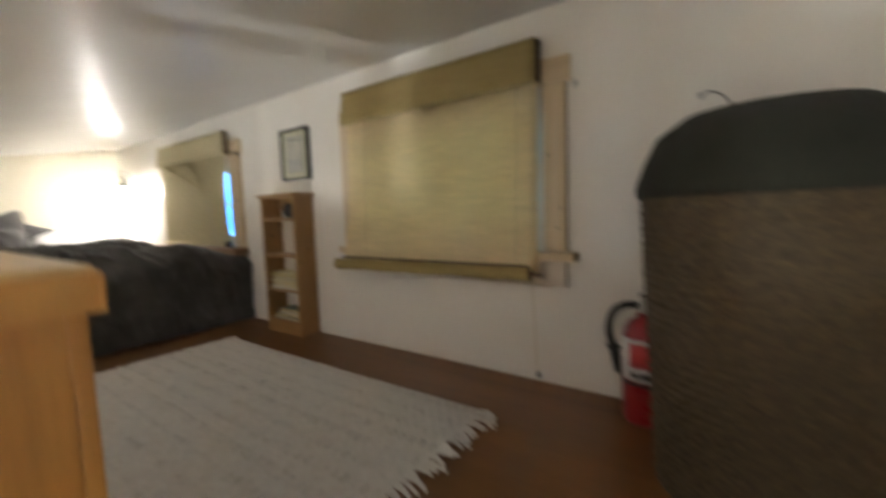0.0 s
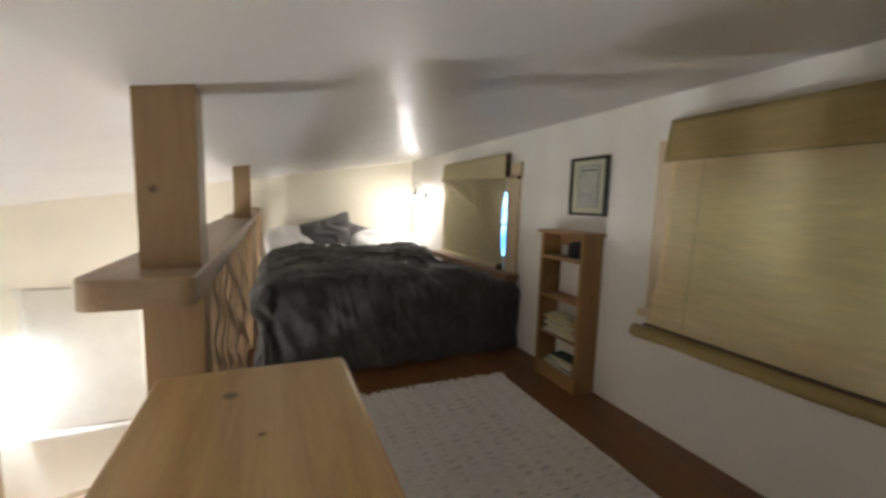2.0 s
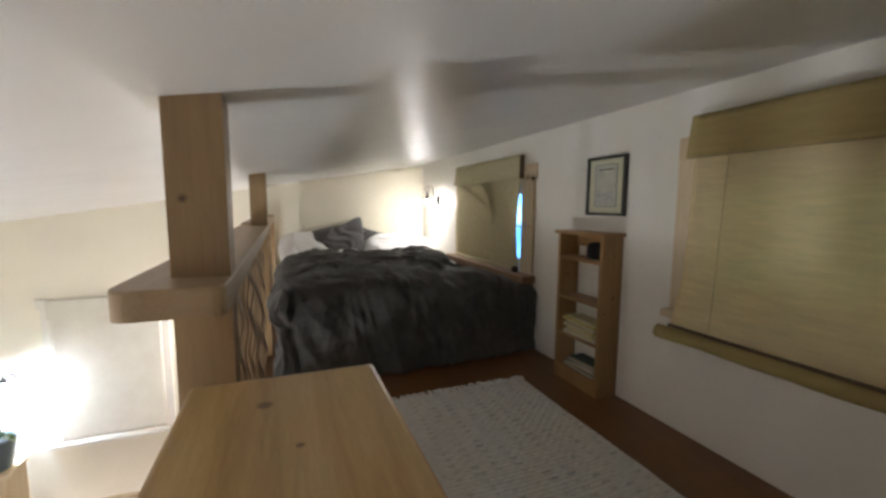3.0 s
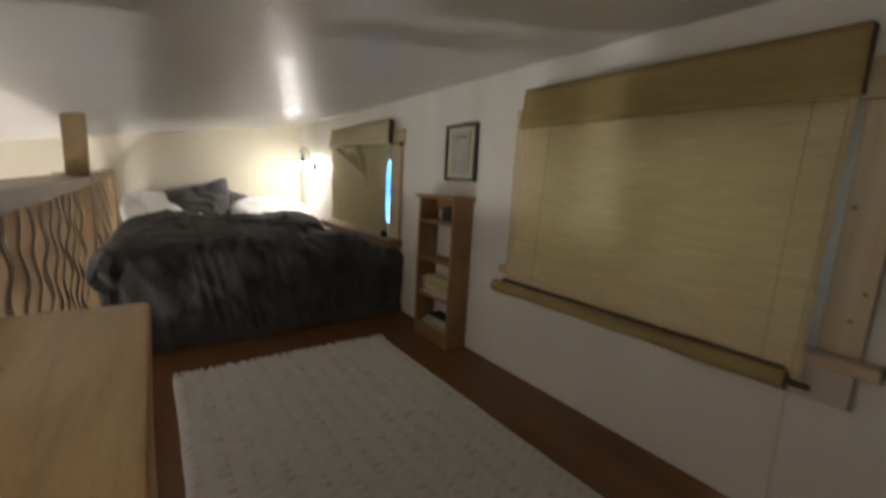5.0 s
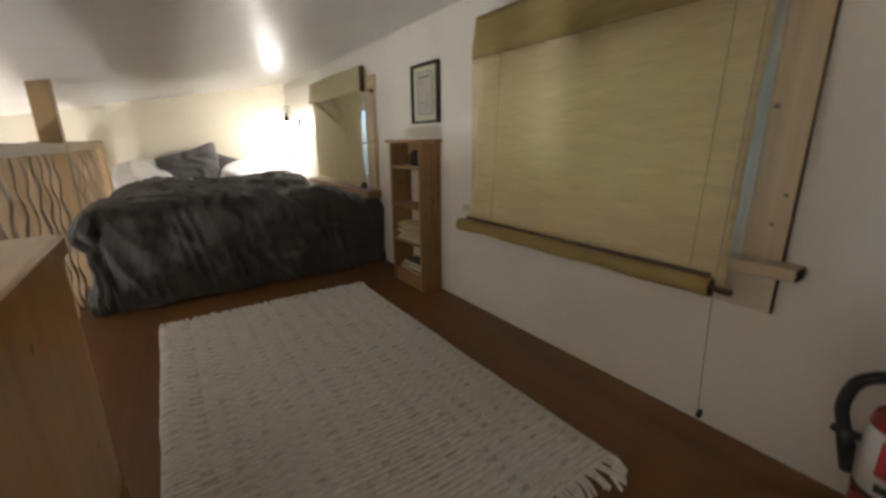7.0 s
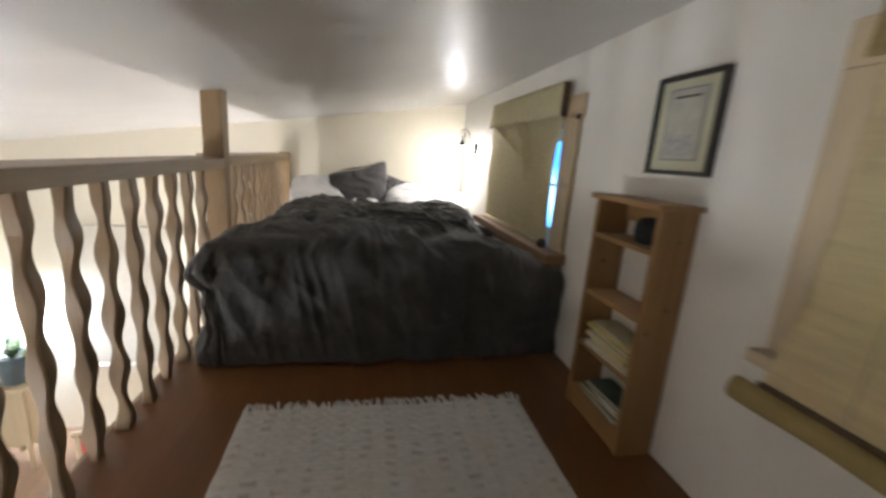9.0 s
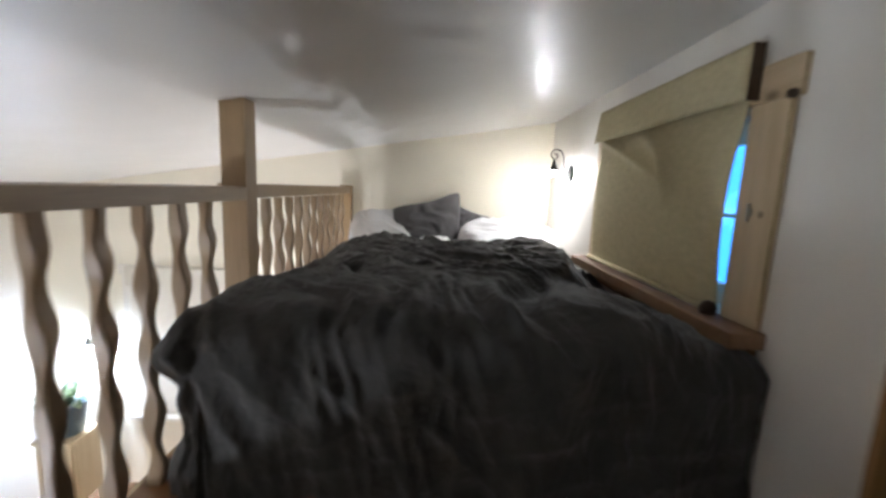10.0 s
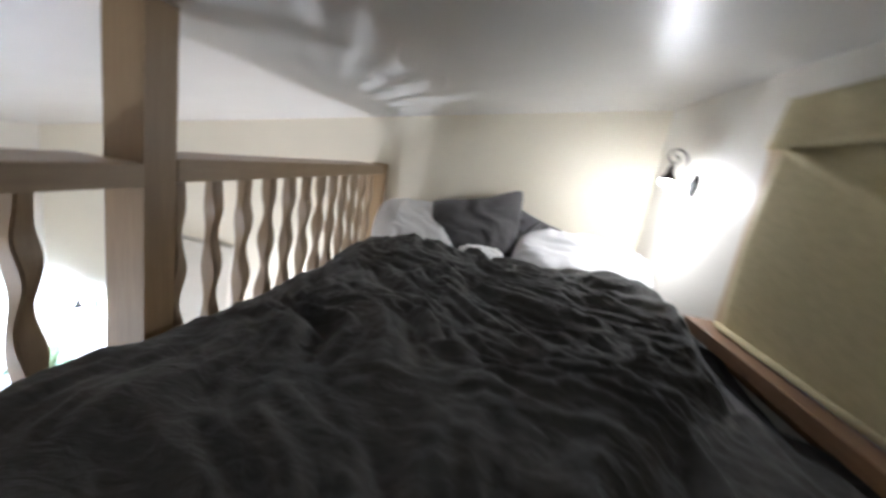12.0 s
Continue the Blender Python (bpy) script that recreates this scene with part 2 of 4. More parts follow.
def rug_material():
    m, t, p = nodes_of("rug_cotton")
    tc = t.nodes.new("ShaderNodeTexCoord")
    sep = t.nodes.new("ShaderNodeSeparateXYZ")
    wob = t.nodes.new("ShaderNodeVectorMath")
    wob.operation = "MULTIPLY_ADD"
    wob.inputs[1].default_value = (0.045, 0.012, 0.0)
    nz = t.nodes.new("ShaderNodeTexNoise")
    nz.inputs["Scale"].default_value = 11.0
    t.links.new(tc.outputs["Object"], nz.inputs["Vector"])
    t.links.new(nz.outputs["Color"], wob.inputs[0])
    t.links.new(tc.outputs["Object"], wob.inputs[2])
    t.links.new(wob.outputs[0], sep.inputs[0])

    def wave(sock, period, phase=0.0):
        a = t.nodes.new("ShaderNodeMath")
        a.operation = "MULTIPLY_ADD"
        a.inputs[1].default_value, a.inputs[2].default_value = 2 * math.pi / period, phase
        t.links.new(sock, a.inputs[0])
        b = t.nodes.new("ShaderNodeMath")
        b.operation = "SINE"
        t.links.new(a.outputs[0], b.inputs[0])
        return b.outputs[0]

    def prod(a, b):
        n = t.nodes.new("ShaderNodeMath")
        n.operation = "MULTIPLY"
        t.links.new(a, n.inputs[0])
        t.links.new(b, n.inputs[1])
        return n.outputs[0]
    v = coords(t)
    dash = prod(ramp(t, wave(sep.outputs[0], 0.088), [(0.02, (0, 0, 0)), (0.5, (1, 1, 1))]),
                ramp(t, wave(sep.outputs[1], 0.043), [(0.45, (0, 0, 0)), (0.9, (1, 1, 1))]))
    dash = prod(dash, ramp(t, noise_tex(t, v, 14, 3), [(0.40, (0.08, 0.08, 0.08)), (0.64, (0.62, 0.62, 0.62))]))
    base = ramp(t, noise_tex(t, coords(t, (8, 30, 8)), 4, 4), [(0.3, (0.62, 0.60, 0.56)), (0.7, (0.77, 0.75, 0.71))])
    tint = ramp(t, noise_tex(t, v, 5, 2), [(0.35, (0.26, 0.27, 0.29)), (0.65, (0.34, 0.30, 0.22))])
    t.links.new(mix(t, dash, base, tint), p.inputs["Base Color"])
    p.inputs["Roughness"].default_value = 0.95
    p.inputs["Specular IOR Level"].default_value = 0.1
    bump(t, p, noise_tex(t, v, 260, 3), 0.5, 0.004)
    return m


def wicker_material():
    m, t, p = nodes_of("woven_seagrass")
    v = coords(t, (1, 1, 1.7))
    c = ramp(t, noise_tex(t, v, 42, 5, 0.7, 0.8), [(0.3, (0.024, 0.016, 0.006)), (0.5, (0.050, 0.033, 0.0125)), (0.72, (0.090, 0.060, 0.024))])
    t.links.new(c, p.inputs["Base Color"])
    p.inputs["Roughness"].default_value = 0.8
    bump(t, p, noise_tex(t, v, 90, 3), 0.5, 0.006)
    return m


def print_material():
    m, t, p = nodes_of("engraving_print")
    v = coords(t, (1, 1, 1))
    a = noise_tex(t, v, 24, 6, 0.7, 1.0)
    b = noise_tex(t, v, 90, 3, 0.7)
    c = mix(t, 0.5, ramp(t, a, [(0.36, (0.15, 0.14, 0.15)), (0.52, (0.50, 0.49, 0.45))]),
            ramp(t, b, [(0.35, (0.25, 0.25, 0.26)), (0.6, (0.52, 0.51, 0.46))]))
    t.links.new(c, p.inputs["Base Color"])
    p.inputs["Roughness"].default_value = 0.7
    return m


def leaf_material():
    m, t, p = nodes_of("variegated_leaf")
    v = coords(t, (1, 1, 1))
    c = ramp(t, noise_tex(t, v, 22, 4, 0.6, 0.6), [(0.42, (0.05, 0.10, 0.045)), (0.5, (0.16, 0.24, 0.10)), (0.62, (0.5, 0.55, 0.42))])
    t.links.new(c, p.inputs["Base Color"])
    p.inputs["Roughness"].default_value = 0.4
    return m


M_RUG, M_WICKER, M_PRINT, M_LEAF = rug_material(), wicker_material(), print_material(), leaf_material()


# ---- helpers for meshes ----
def add_box(bm, x0, x1, y0, y1, z0, z1, bevel=0.0, segs=2):
    r = bmesh.ops.create_cube(bm, size=1, matrix=Matrix.LocRotScale(((x0 + x1) / 2, (y0 + y1) / 2, (z0 + z1) / 2), None, (x1 - x0, y1 - y0, z1 - z0)))
    if bevel:
        es = list({e for v in r["verts"] for e in v.link_edges})
        bmesh.ops.bevel(bm, geom=es, offset=bevel, segments=segs, profile=0.6, affect="EDGES")
    return bm


def boxes(*rows, bevel=0.0):
    bm = bmesh.new()
    for r in rows:
        add_box(bm, *r, bevel=bevel)
    return bm


def tube(points, radius, seg=10, closed_ends=True):
    """A round bar along points; radius is a number or one for each point."""
    bm = bmesh.new()
    pts = [Vector(p) for p in points]
    rads = radius if isinstance(radius, (list, tuple)) else [radius] * len(pts)
    rings, up = [], Vector((0.31, 0.87, 0.39))
    for i, p in enumerate(pts):
        d = (pts[min(i + 1, len(pts) - 1)] - pts[max(i - 1, 0)]).normalized()
        a = (up - d * up.dot(d)).normalized()
        b = d.cross(a)
        up = a
        rings.append([bm.verts.new(p + (a * math.cos(k * 2 * math.pi / seg) + b * math.sin(k * 2 * math.pi / seg)) * rads[i]) for k in range(seg)])
    for r, s in zip(rings, rings[1:]):
        for k in range(seg):
            bm.faces.new((r[k], r[(k + 1) % seg], s[(k + 1) % seg], s[k]))
    if closed_ends:
        bm.faces.new(rings[0][::-1])
        bm.faces.new(rings[-1])
    return bm


def spline(points, n=8):
    """A smooth run of points through the given ones."""
    ps = [Vector(p) for p in points]
    ps = [ps[0] * 2 - ps[1]] + ps + [ps[-1] * 2 - ps[-2]]
    out = []
    for i in range(1, len(ps) - 2):
        for k in range(n):
            s = k / n
            a, b, c, d = ps[i - 1:i + 3]
            out.append(0.5 * (2 * b + (c - a) * s + (2 * a - 5 * b + 4 * c - d) * s * s + (3 * b - a - 3 * c + d) * s ** 3))
    out.append(ps[-2])
    return out


def lathe(profile, seg=24, centre=(0, 0, 0)):
    """A turned form from (radius, height) pairs."""
    bm = bmesh.new()
    c = Vector(centre)
    rings = []
    for r, z in profile:
        rings.append([bm.verts.new(c + Vector((max(r, 1e-4) * math.cos(k * 2 * math.pi / seg), max(r, 1e-4) * math.sin(k * 2 * math.pi / seg), z))) for k in range(seg)])
    for a, b in zip(rings, rings[1:]):
        for k in range(seg):
            bm.faces.new((a[k], a[(k + 1) % seg], b[(k + 1) % seg], b[k]))
    bm.faces.new(rings[0][::-1])
    bm.faces.new(rings[-1])
    return bm


def grid_mesh(P, wrap=False):
    """A bmesh from a rows x columns x 3 array."""
    bm = bmesh.new()
    r, c = P.shape[:2]
    vs = [bm.verts.new(P[i, j]) for i in range(r) for j in range(c)]
    for i in range(r - 1):
        for j in range(c - 1 if not wrap else c):
            bm.faces.new((vs[i * c + j], vs[i * c + (j + 1) % c], vs[(i + 1) * c + (j + 1) % c], vs[(i + 1) * c + j]))
    return bm


def mesh_of(name, bm, material, smooth=False):
    bmesh.ops.recalc_face_normals(bm, faces=bm.faces)
    me = bpy.data.meshes.new(name)
    bm.to_mesh(me)
    bm.free()
    if smooth:
        me.polygons.foreach_set("use_smooth", [True] * len(me.polygons))
    me.materials.append(material)
    return me


def solid(name, bm, material, smooth=False, kind="structure", label="", category=""):
    return tagged(new(name, mesh_of(name, bm, material, smooth)), label, category, "", kind)


def thing(name, at, label, category, group=""):
    ob = new(name)
    ob.location = at
    ob.empty_display_size = 0.05
    return tagged(ob, label, category, group)


def part(name, bm, material, parent, label="", smooth=False):
    """Links a bmesh, given in world places, as one mesh object under a thing or a part."""
    ob = new(name, mesh_of(name, bm, material, smooth))
    ob.parent = parent
    if parent.type == "EMPTY":
        ob.matrix_parent_inverse = Matrix.Translation(-parent.location)
    return tagged(ob, label)


def shared(name, me, parent, m, label=""):
    """A piece of its own on a mesh that others share."""
    ob = new(name, me)
    ob.parent = parent
    if parent.type == "EMPTY":
        ob.matrix_parent_inverse = Matrix.Translation(-parent.location)
    ob.matrix_basis = m
    return tagged(ob, label)


def n3(x, y, z=0.0):
    return noise.noise((x, y, z))


def sstep(a, b, x):
    s = max(0.0, min(1.0, (x - a) / (b - a)))
    return s * s * (3 - 2 * s)


# ---- the large structure ----
def ceil_z(x):
    return CEIL0 + SLOPE * x


def sloped_slab(x0, x1, y0, y1, off0, off1):
    bm = bmesh.new()
    vs = [bm.verts.new((x, y, ceil_z(x) + o)) for o in (off0, off1) for x, y in ((x0, y0), (x1, y0), (x1, y1), (x0, y1))]
    for f in ((3, 2, 1, 0), (4, 5, 6, 7), (0, 1, 5, 4), (1, 2, 6, 5), (2, 3, 7, 6), (3, 0, 4, 7)):
        bm.faces.new([vs[i] for i in f])
    return bm


def prism_y(outline, y0, y1):
    """An outline in x and z, pushed from y0 to y1."""
    bm = bmesh.new()
    a = [bm.verts.new((x, y0, z)) for x, z in outline]
    b = [bm.verts.new((x, y1, z)) for x, z in outline]
    bm.faces.new(a)
    bm.faces.new(b[::-1])
    for i in range(len(a)):
        j = (i + 1) % len(a)
        bm.faces.new((a[i], b[i], b[j], a[j]))
    return bm


W1 = (0.70, 1.875, 0.599, 1.295)     # window openings: y0, y1, z0, z1
W2 = (3.312, 4.50, 0.562, 1.28)
W3 = (-3.95, -3.06, -1.42, 0.02)     # in the head wall: x0, x1, z0, z1
T = 0.14
solid("ceiling", sloped_slab(XL - T, T, YB - T, YE + T, 0.0, 0.12), M_CEIL, label="white semi-gloss sloping ceiling", category="ceiling")
solid("wall_east", boxes((0, T, YB - T, W1[0], ZF, 1.70), (0, T, W1[0], W1[1], ZF, W1[2]), (0, T, W1[0], W1[1], W1[3], 1.70),
                         (0, T, W1[1], W2[0], ZF, 1.70), (0, T, W2[0], W2[1], ZF, W2[2]), (0, T, W2[0], W2[1], W2[3], 1.70),
                         (0, T, W2[1], YE + T, ZF, 1.70)), M_WALL, label="off-white painted wall with two windows", category="wall")


def end_wall():
    bm = bmesh.new()
    for x0, x1, z0, z1 in ((XL - T, W3[0], ZF, None), (W3[0], W3[1], ZF, W3[2]), (W3[0], W3[1], W3[3], None), (W3[1], 0, ZF, None)):
        top = (lambda x: ceil_z(x) + 0.05) if z1 is None else (lambda x: z1)
        b = prism_y([(x0, z0), (x1, z0), (x1, top(x1)), (x0, top(x0))], YE, YE + T)
        me = bpy.data.meshes.new("tmp")
        b.to_mesh(me)
        bm.from_mesh(me)
        bpy.data.meshes.remove(me)
        b.free()
    return bm


solid("wall_north", end_wall(), M_HEADWALL, label="cream painted head wall under the sloping ceiling", category="wall")
solid("wall_west", boxes((XL - T, XL, YB - T, YE, ZF, ceil_z(XL) + 0.04)), M_WALL, label="white painted low side wall", category="wall")
solid("wall_south", prism_y([(XL, ZF), (0, ZF), (0, ceil_z(0) + 0.05), (XL, ceil_z(XL) + 0.05)], YB - T, YB), M_WALL, label="white painted back wall", category="wall")
solid("floor_lower", boxes((XL - T, T, YB - T, YE + T, ZF - 0.1, ZF)), M_LOWFLOOR, label="brown wooden floor of the room below", category="floor")
XF = -1.945
loft = solid("floor_loft", boxes((XF, 0, YB, YE, -0.19, 0.0)), M_FLOOR, label="dark red-brown painted loft floor", category="floor")
solid("trim_loft_edge", boxes((XF - 0.02, XF, YB, YE, -0.21, -0.004), bevel=0.003), M_RAIL, label="wooden board along the edge of the loft", category="trim")


def backdrop_material():
    m, t, p = nodes_of("dusk_distance")
    v = coords(t, (0.02, 0.35, 0.5))
    c = ramp(t, noise_tex(t, v, 1.0, 4), [(0.40, (0.04, 0.22, 0.75)), (0.52, (0.11, 0.38, 0.88)), (0.62, (0.34, 0.66, 0.95))])
    p.inputs["Base Color"].default_value = (0.02, 0.1, 0.3, 1)
    t.links.new(c, p.inputs["Emission Color"])
    p.inputs["Emission Strength"].default_value = DUSK
    return m


solid("backdrop", boxes((9.0, 9.05, -14, 22, -6, 4.6)), backdrop_material(), kind="structure", label="deep blue dusk sky and distance outside", category="backdrop")


# ---- windows and roman shades ----
def window_right(name, W, sill_mat, apron_mat, sill, head, apron, casing, far_casing, fr):
    """A casement in the window wall; sill, head and apron are (y0, y1, z0, z1); casing is the width of the side boards."""
    y0, y1, z0, z1 = W
    w = thing(name, (0, (y0 + y1) / 2, z0), "pine-trimmed window behind a cloth shade", "window")
    tagged(w, kind="structure")
    part("head_board", boxes((-0.024, -0.001, *head), bevel=0.003), M_TRIMY, w)
    for a, b in ((y0 - casing, y0 - 0.002), (y1 + 0.002, y1 + far_casing)):
        part("side_board", boxes((-0.020, -0.001, a, b, z0 + 0.001, head[2] - 0.001), bevel=0.003), M_TRIM, w)
    part("window_sill", boxes((-0.068 if fr > 0.1 else -0.115, 0.10, *sill), bevel=0.006), sill_mat, w)
    part("apron", boxes((-0.019, -0.001, *apron), bevel=0.003), apron_mat, w)
    for a, b in ((y0 + 0.001, y0 + 0.018), (y1 - 0.018, y1 - 0.001)):
        part("jamb", boxes((0.002, 0.125, a, b, z0 + 0.004, z1 - 0.02)), M_WHITETRIM, w)
    if fr > 0.1:
        # pale strips added for the daylit gap beside the shade
        for a, b in ((y0 + 0.019, y0 + 0.075), (y1 - 0.075, y1 - 0.019)):
            part("gap_strip", boxes((0.002, 0.018, a, b, z0 + 0.004, z1 - 0.021), bevel=0.003), M_WHITETRIM, w)
    part("jamb_head", boxes((0.002, 0.125, y0 + 0.001, y1 - 0.001, z1 - 0.019, z1 - 0.001)), M_WHITETRIM, w)
    a, b, c, d = y0 + 0.019, y1 - 0.019, z0 + 0.006, z1 - 0.021
    mid = (a + b) / 2
    part("sash", boxes((0.085, 0.115, a, a + fr, c, d), (0.085, 0.115, b - fr, b, c, d), (0.085, 0.115, a + fr, b - fr, c, c + fr),
                       (0.085, 0.115, a + fr, b - fr, d - fr, d), (0.085, 0.115, mid - 0.02, mid + 0.02, c + fr, d - fr),
                       (0.09, 0.11, a + fr, mid - 0.02, (c + d) / 2 - 0.008, (c + d) / 2 + 0.008),
                       (0.09, 0.11, mid + 0.02, b - fr, (c + d) / 2 - 0.008, (c + d) / 2 + 0.008)), M_WHITETRIM, w)
    for a2, b2 in ((a + fr, mid - 0.02), (mid + 0.02, b - fr)):
        pane = part("pane", boxes((0.098, 0.102, a2, b2, c + fr, d - fr)), M_GLASS, w)
        pane.visible_shadow = False
    return w


win1 = window_right("window_1", W1, M_TRIMY, M_APRON, (0.555, 1.985, 0.560, 0.597), (0.585, 1.972, 1.297, 1.402), (0.605, 1.94, 0.445, 0.558), 0.098, 0.098, 0.105)
# dark brown strips along the near ends of casing, apron and sill
for row in ((-0.0205, -0.001, 0.5992, 0.6018, 0.600, 1.296), (-0.0195, -0.001, 0.6022, 0.6048, 0.446, 0.557), (-0.066, -0.001, 0.5522, 0.5548, 0.562, 0.595)):
    part("raw_edge", boxes(row), M_DARKSTRIP, win1, "dark brown strip on the end of the board")
window_right("window_2", W2, M_SILL, M_SILL, (3.125, 4.66, 0.505, 0.560), (3.125, 4.60, 1.283, 1.40), (3.15, 4.60, 0.43, 0.503), 0.165, 0.10, 0.078)


def shade_sheet(y0, y1, z0, z1, front, bow, flare, kink=0.0, ny=60, nz=46):
    """Cloth hanging from z1 to z0: bowed, a little wavy, swung out at the foot; kink draws its edge in."""
    P = np.zeros((nz, ny, 3))
    for i in range(nz):
        v = i / (nz - 1)
        for j in range(ny):
            u = j / (ny - 1)
            x = front - bow * math.sin(math.pi * v) * (0.6 + 0.4 * math.sin(math.pi * u)) - flare * (1 - v) ** 3 * (0.72 + 0.28 * u)
            x += 0.004 * n3(u * 5, v * 3, 1.7) + 0.0035 * math.sin(v * 26 + 2 * n3(u * 2, v, 4))
            y = y0 + (y1 - y0) * u
            y += kink * math.sin(math.pi * min(1, v * 1.1)) * (1 - u) ** 2 + 0.03 * flare / 0.05 * (1 - v) ** 4 * (u - 0.15) * 1.6
            P[i, j] = (x, y, z0 + (z1 - z0) * v)
    return P


def thick(bm, d):
    bm.normal_update()
    bmesh.ops.solidify(bm, geom=bm.faces[:], thickness=d)
    return bm


def valance(y0, y1, z0, z1, front, slope=0.0):
    """The folded top flap of a shade, with its returns, sagging a little."""
    n = 30
    P = np.zeros((8, n, 3))
    for i in range(8):
        v = i / 7
        for j in range(n):
            u = j / (n - 1)
            P[i, j] = (front - 0.018 * (1 - v) - 0.006 * n3(u * 4, v * 2, 8), y0 + (y1 - y0) * u + slope * (1 - v) * (u - 0.5) * 2,
                       z0 + (z1 - z0) * v + 0.006 * n3(u * 3, 2.2, 3) * (1 - v))
    return thick(grid_mesh(P), 0.004)


def roman_shade(name, y0, y1, zv, zt, zb, front, mat, label, flare, kink, roll, seams):
    s = thing(name, (0, (y0 + y1) / 2, zb), label, "window shade", "roman shades")
    sheet = part("cloth", thick(grid_mesh(shade_sheet(y0 + 0.004, y1 - 0.005, zb, zv + 0.05, front + 0.016, 0.012, flare, kink)), 0.0025), mat, s, smooth=True)
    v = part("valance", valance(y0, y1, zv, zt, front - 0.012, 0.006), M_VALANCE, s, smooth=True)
    part("valance_hem", boxes((front - 0.0375, front - 0.0335, y0 + 0.002, y1 - 0.002, zv - 0.003, zv + 0.004)), M_SEAM, v)
    part("head_rail", boxes((front + 0.002, -0.026, y0 + 0.012, y1 - 0.012, zt - 0.045, zt - 0.004), bevel=0.003), M_TRIMY, s)
    for a in (y0 - 0.004, y1 - 0.002):
        part("side_return", boxes((front - 0.006, -0.026, a, a + 0.008, zv + 0.012, zt - 0.002), bevel=0.002), M_DARKEND if a < y0 else mat, s)
    if roll:
        n = 36
        pts = [(front - 0.034 - 0.012 * (k / (n - 1)) ** 3, y0 + 0.025 + (y1 - y0 + 0.06) * k / (n - 1), zb - 0.010 + 0.002 * math.sin(k * 0.7) - 0.006 * (k / (n - 1))) for k in range(n)]
        bm = tube(pts, [0.031 + 0.0015 * math.sin(k * 0.4) for k in range(n)], 16)
        for vtx in bm.verts:
            vtx.co.x = front - 0.036 + (vtx.co.x - (front - 0.036)) * 0.85
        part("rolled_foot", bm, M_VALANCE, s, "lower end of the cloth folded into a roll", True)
        # dark strip painted in for the shade between cloth and roll
        part("hem_tape", boxes((front - 0.048, front - 0.030, y0 + 0.03, y1 + 0.03, zb + 0.019, zb + 0.029)), M_DARKSTRIP, s)
        part("bottom_bar", tube([(front - 0.034, y0 - 0.03, zb - 0.012), (front - 0.034, y0 + 0.02, zb - 0.012)], 0.010, 8), M_DARKEND, s)
        part("roll_end", tube([(front - 0.036, y0 + 0.0205, zb - 0.012), (front - 0.036, y0 + 0.0245, zb - 0.012)], 0.026, 14), M_DARKEND, s)
    for y in seams:
        pts = [(front + 0.011 - 0.0145 * math.sin(math.pi * (z - zb) / (zv - zb + 0.05)) - flare * (1 - (z - zb) / (zv - zb + 0.05)) ** 3 * (0.74 + 0.28 * (y - y0) / (y1 - y0)) - 0.004, y, z)
               for z in np.linspace(zb + 0.04, zv + 0.01, 16)]
        part("seam", tube(pts, 0.0009, 5), M_SEAM, s)
    return s


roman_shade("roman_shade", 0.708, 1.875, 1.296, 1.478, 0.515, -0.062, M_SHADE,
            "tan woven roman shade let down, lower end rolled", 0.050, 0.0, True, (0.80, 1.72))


def curled_shade():
    """The second shade: its cloth is creased at the top and pulled off one edge of the window."""
    y0, y1, zb, zv, zt, front = 3.285, 4.50, 0.580, 1.290, 1.474, -0.050
    s = thing("roman_shade", (0, 3.9, zb), "beige roman shade hanging askew, daylight past its edge", "window shade", "roman shades")
    nz, ny = 60, 70
    P = np.zeros((nz, ny, 3))
    for i in range(nz):
        v = i / (nz - 1)
        for j in range(ny):
            u = j / (ny - 1)
            edge = 0.030 + 0.014 * math.sin(math.pi * min(1, v * 1.15)) - 0.018 * v ** 3
            y = y0 + edge + (y1 + 0.02 * (1 - v) - y0 - edge) * u
            x = front + 0.02 - 0.018 * math.sin(math.pi * v)
            # a slanting crease and a curved fold near the top
            d1 = (v - (0.98 - 0.55 * (1 - u))) * 0.9
            x -= 0.022 * math.exp(-(d1 / 0.022) ** 2) * (1 if u > 0.55 else max(0, u - 0.3) * 4)
            r = math.hypot(u - 0.62, (v - 0.55) * 0.75)
            x -= 0.028 * math.exp(-((r - 0.28) / 0.035) ** 2) * max(0.0, min(1, (0.75 - u) * 4)) * max(0, min(1, (v - 0.45) * 4))
            x += 0.004 * n3(u * 4, v * 3, 5.1)
            P[i, j] = (x, y, zb + (zv + 0.04 - zb) * v)
    part("cloth", thick(grid_mesh(P), 0.0025), M_SHADE2, s, smooth=True)
    part("valance", valance(y0 - 0.005, y1, zv, zt, front - 0.010, 0.02), M_SHADE2, s, smooth=True)
    part("head_rail", boxes((front + 0.002, -0.026, y0 + 0.012, y1 - 0.012, zt - 0.045, zt - 0.004), bevel=0.003), M_TRIMY, s)
    part("side_return", boxes((front - 0.014, -0.026, y0 - 0.012, y0 - 0.004, zv + 0.004, zt - 0.002), bevel=0.002), M_DARKEND, s)
    part("bottom_bar", tube([(front + 0.008, y0 + 0.06, zb - 0.002), (front + 0.004, y1 + 0.03, zb - 0.002)], 0.013, 12), M_SHADE2, s, smooth=True)
    part("bar_end", lathe([(0.004, -0.03), (0.026, -0.022), (0.03, 0.0), (0.02, 0.02), (0.004, 0.026)], 14, (front, y0 + 0.05, zb + 0.005)), M_DARKEND, s, smooth=True)
    return s


curled_shade()

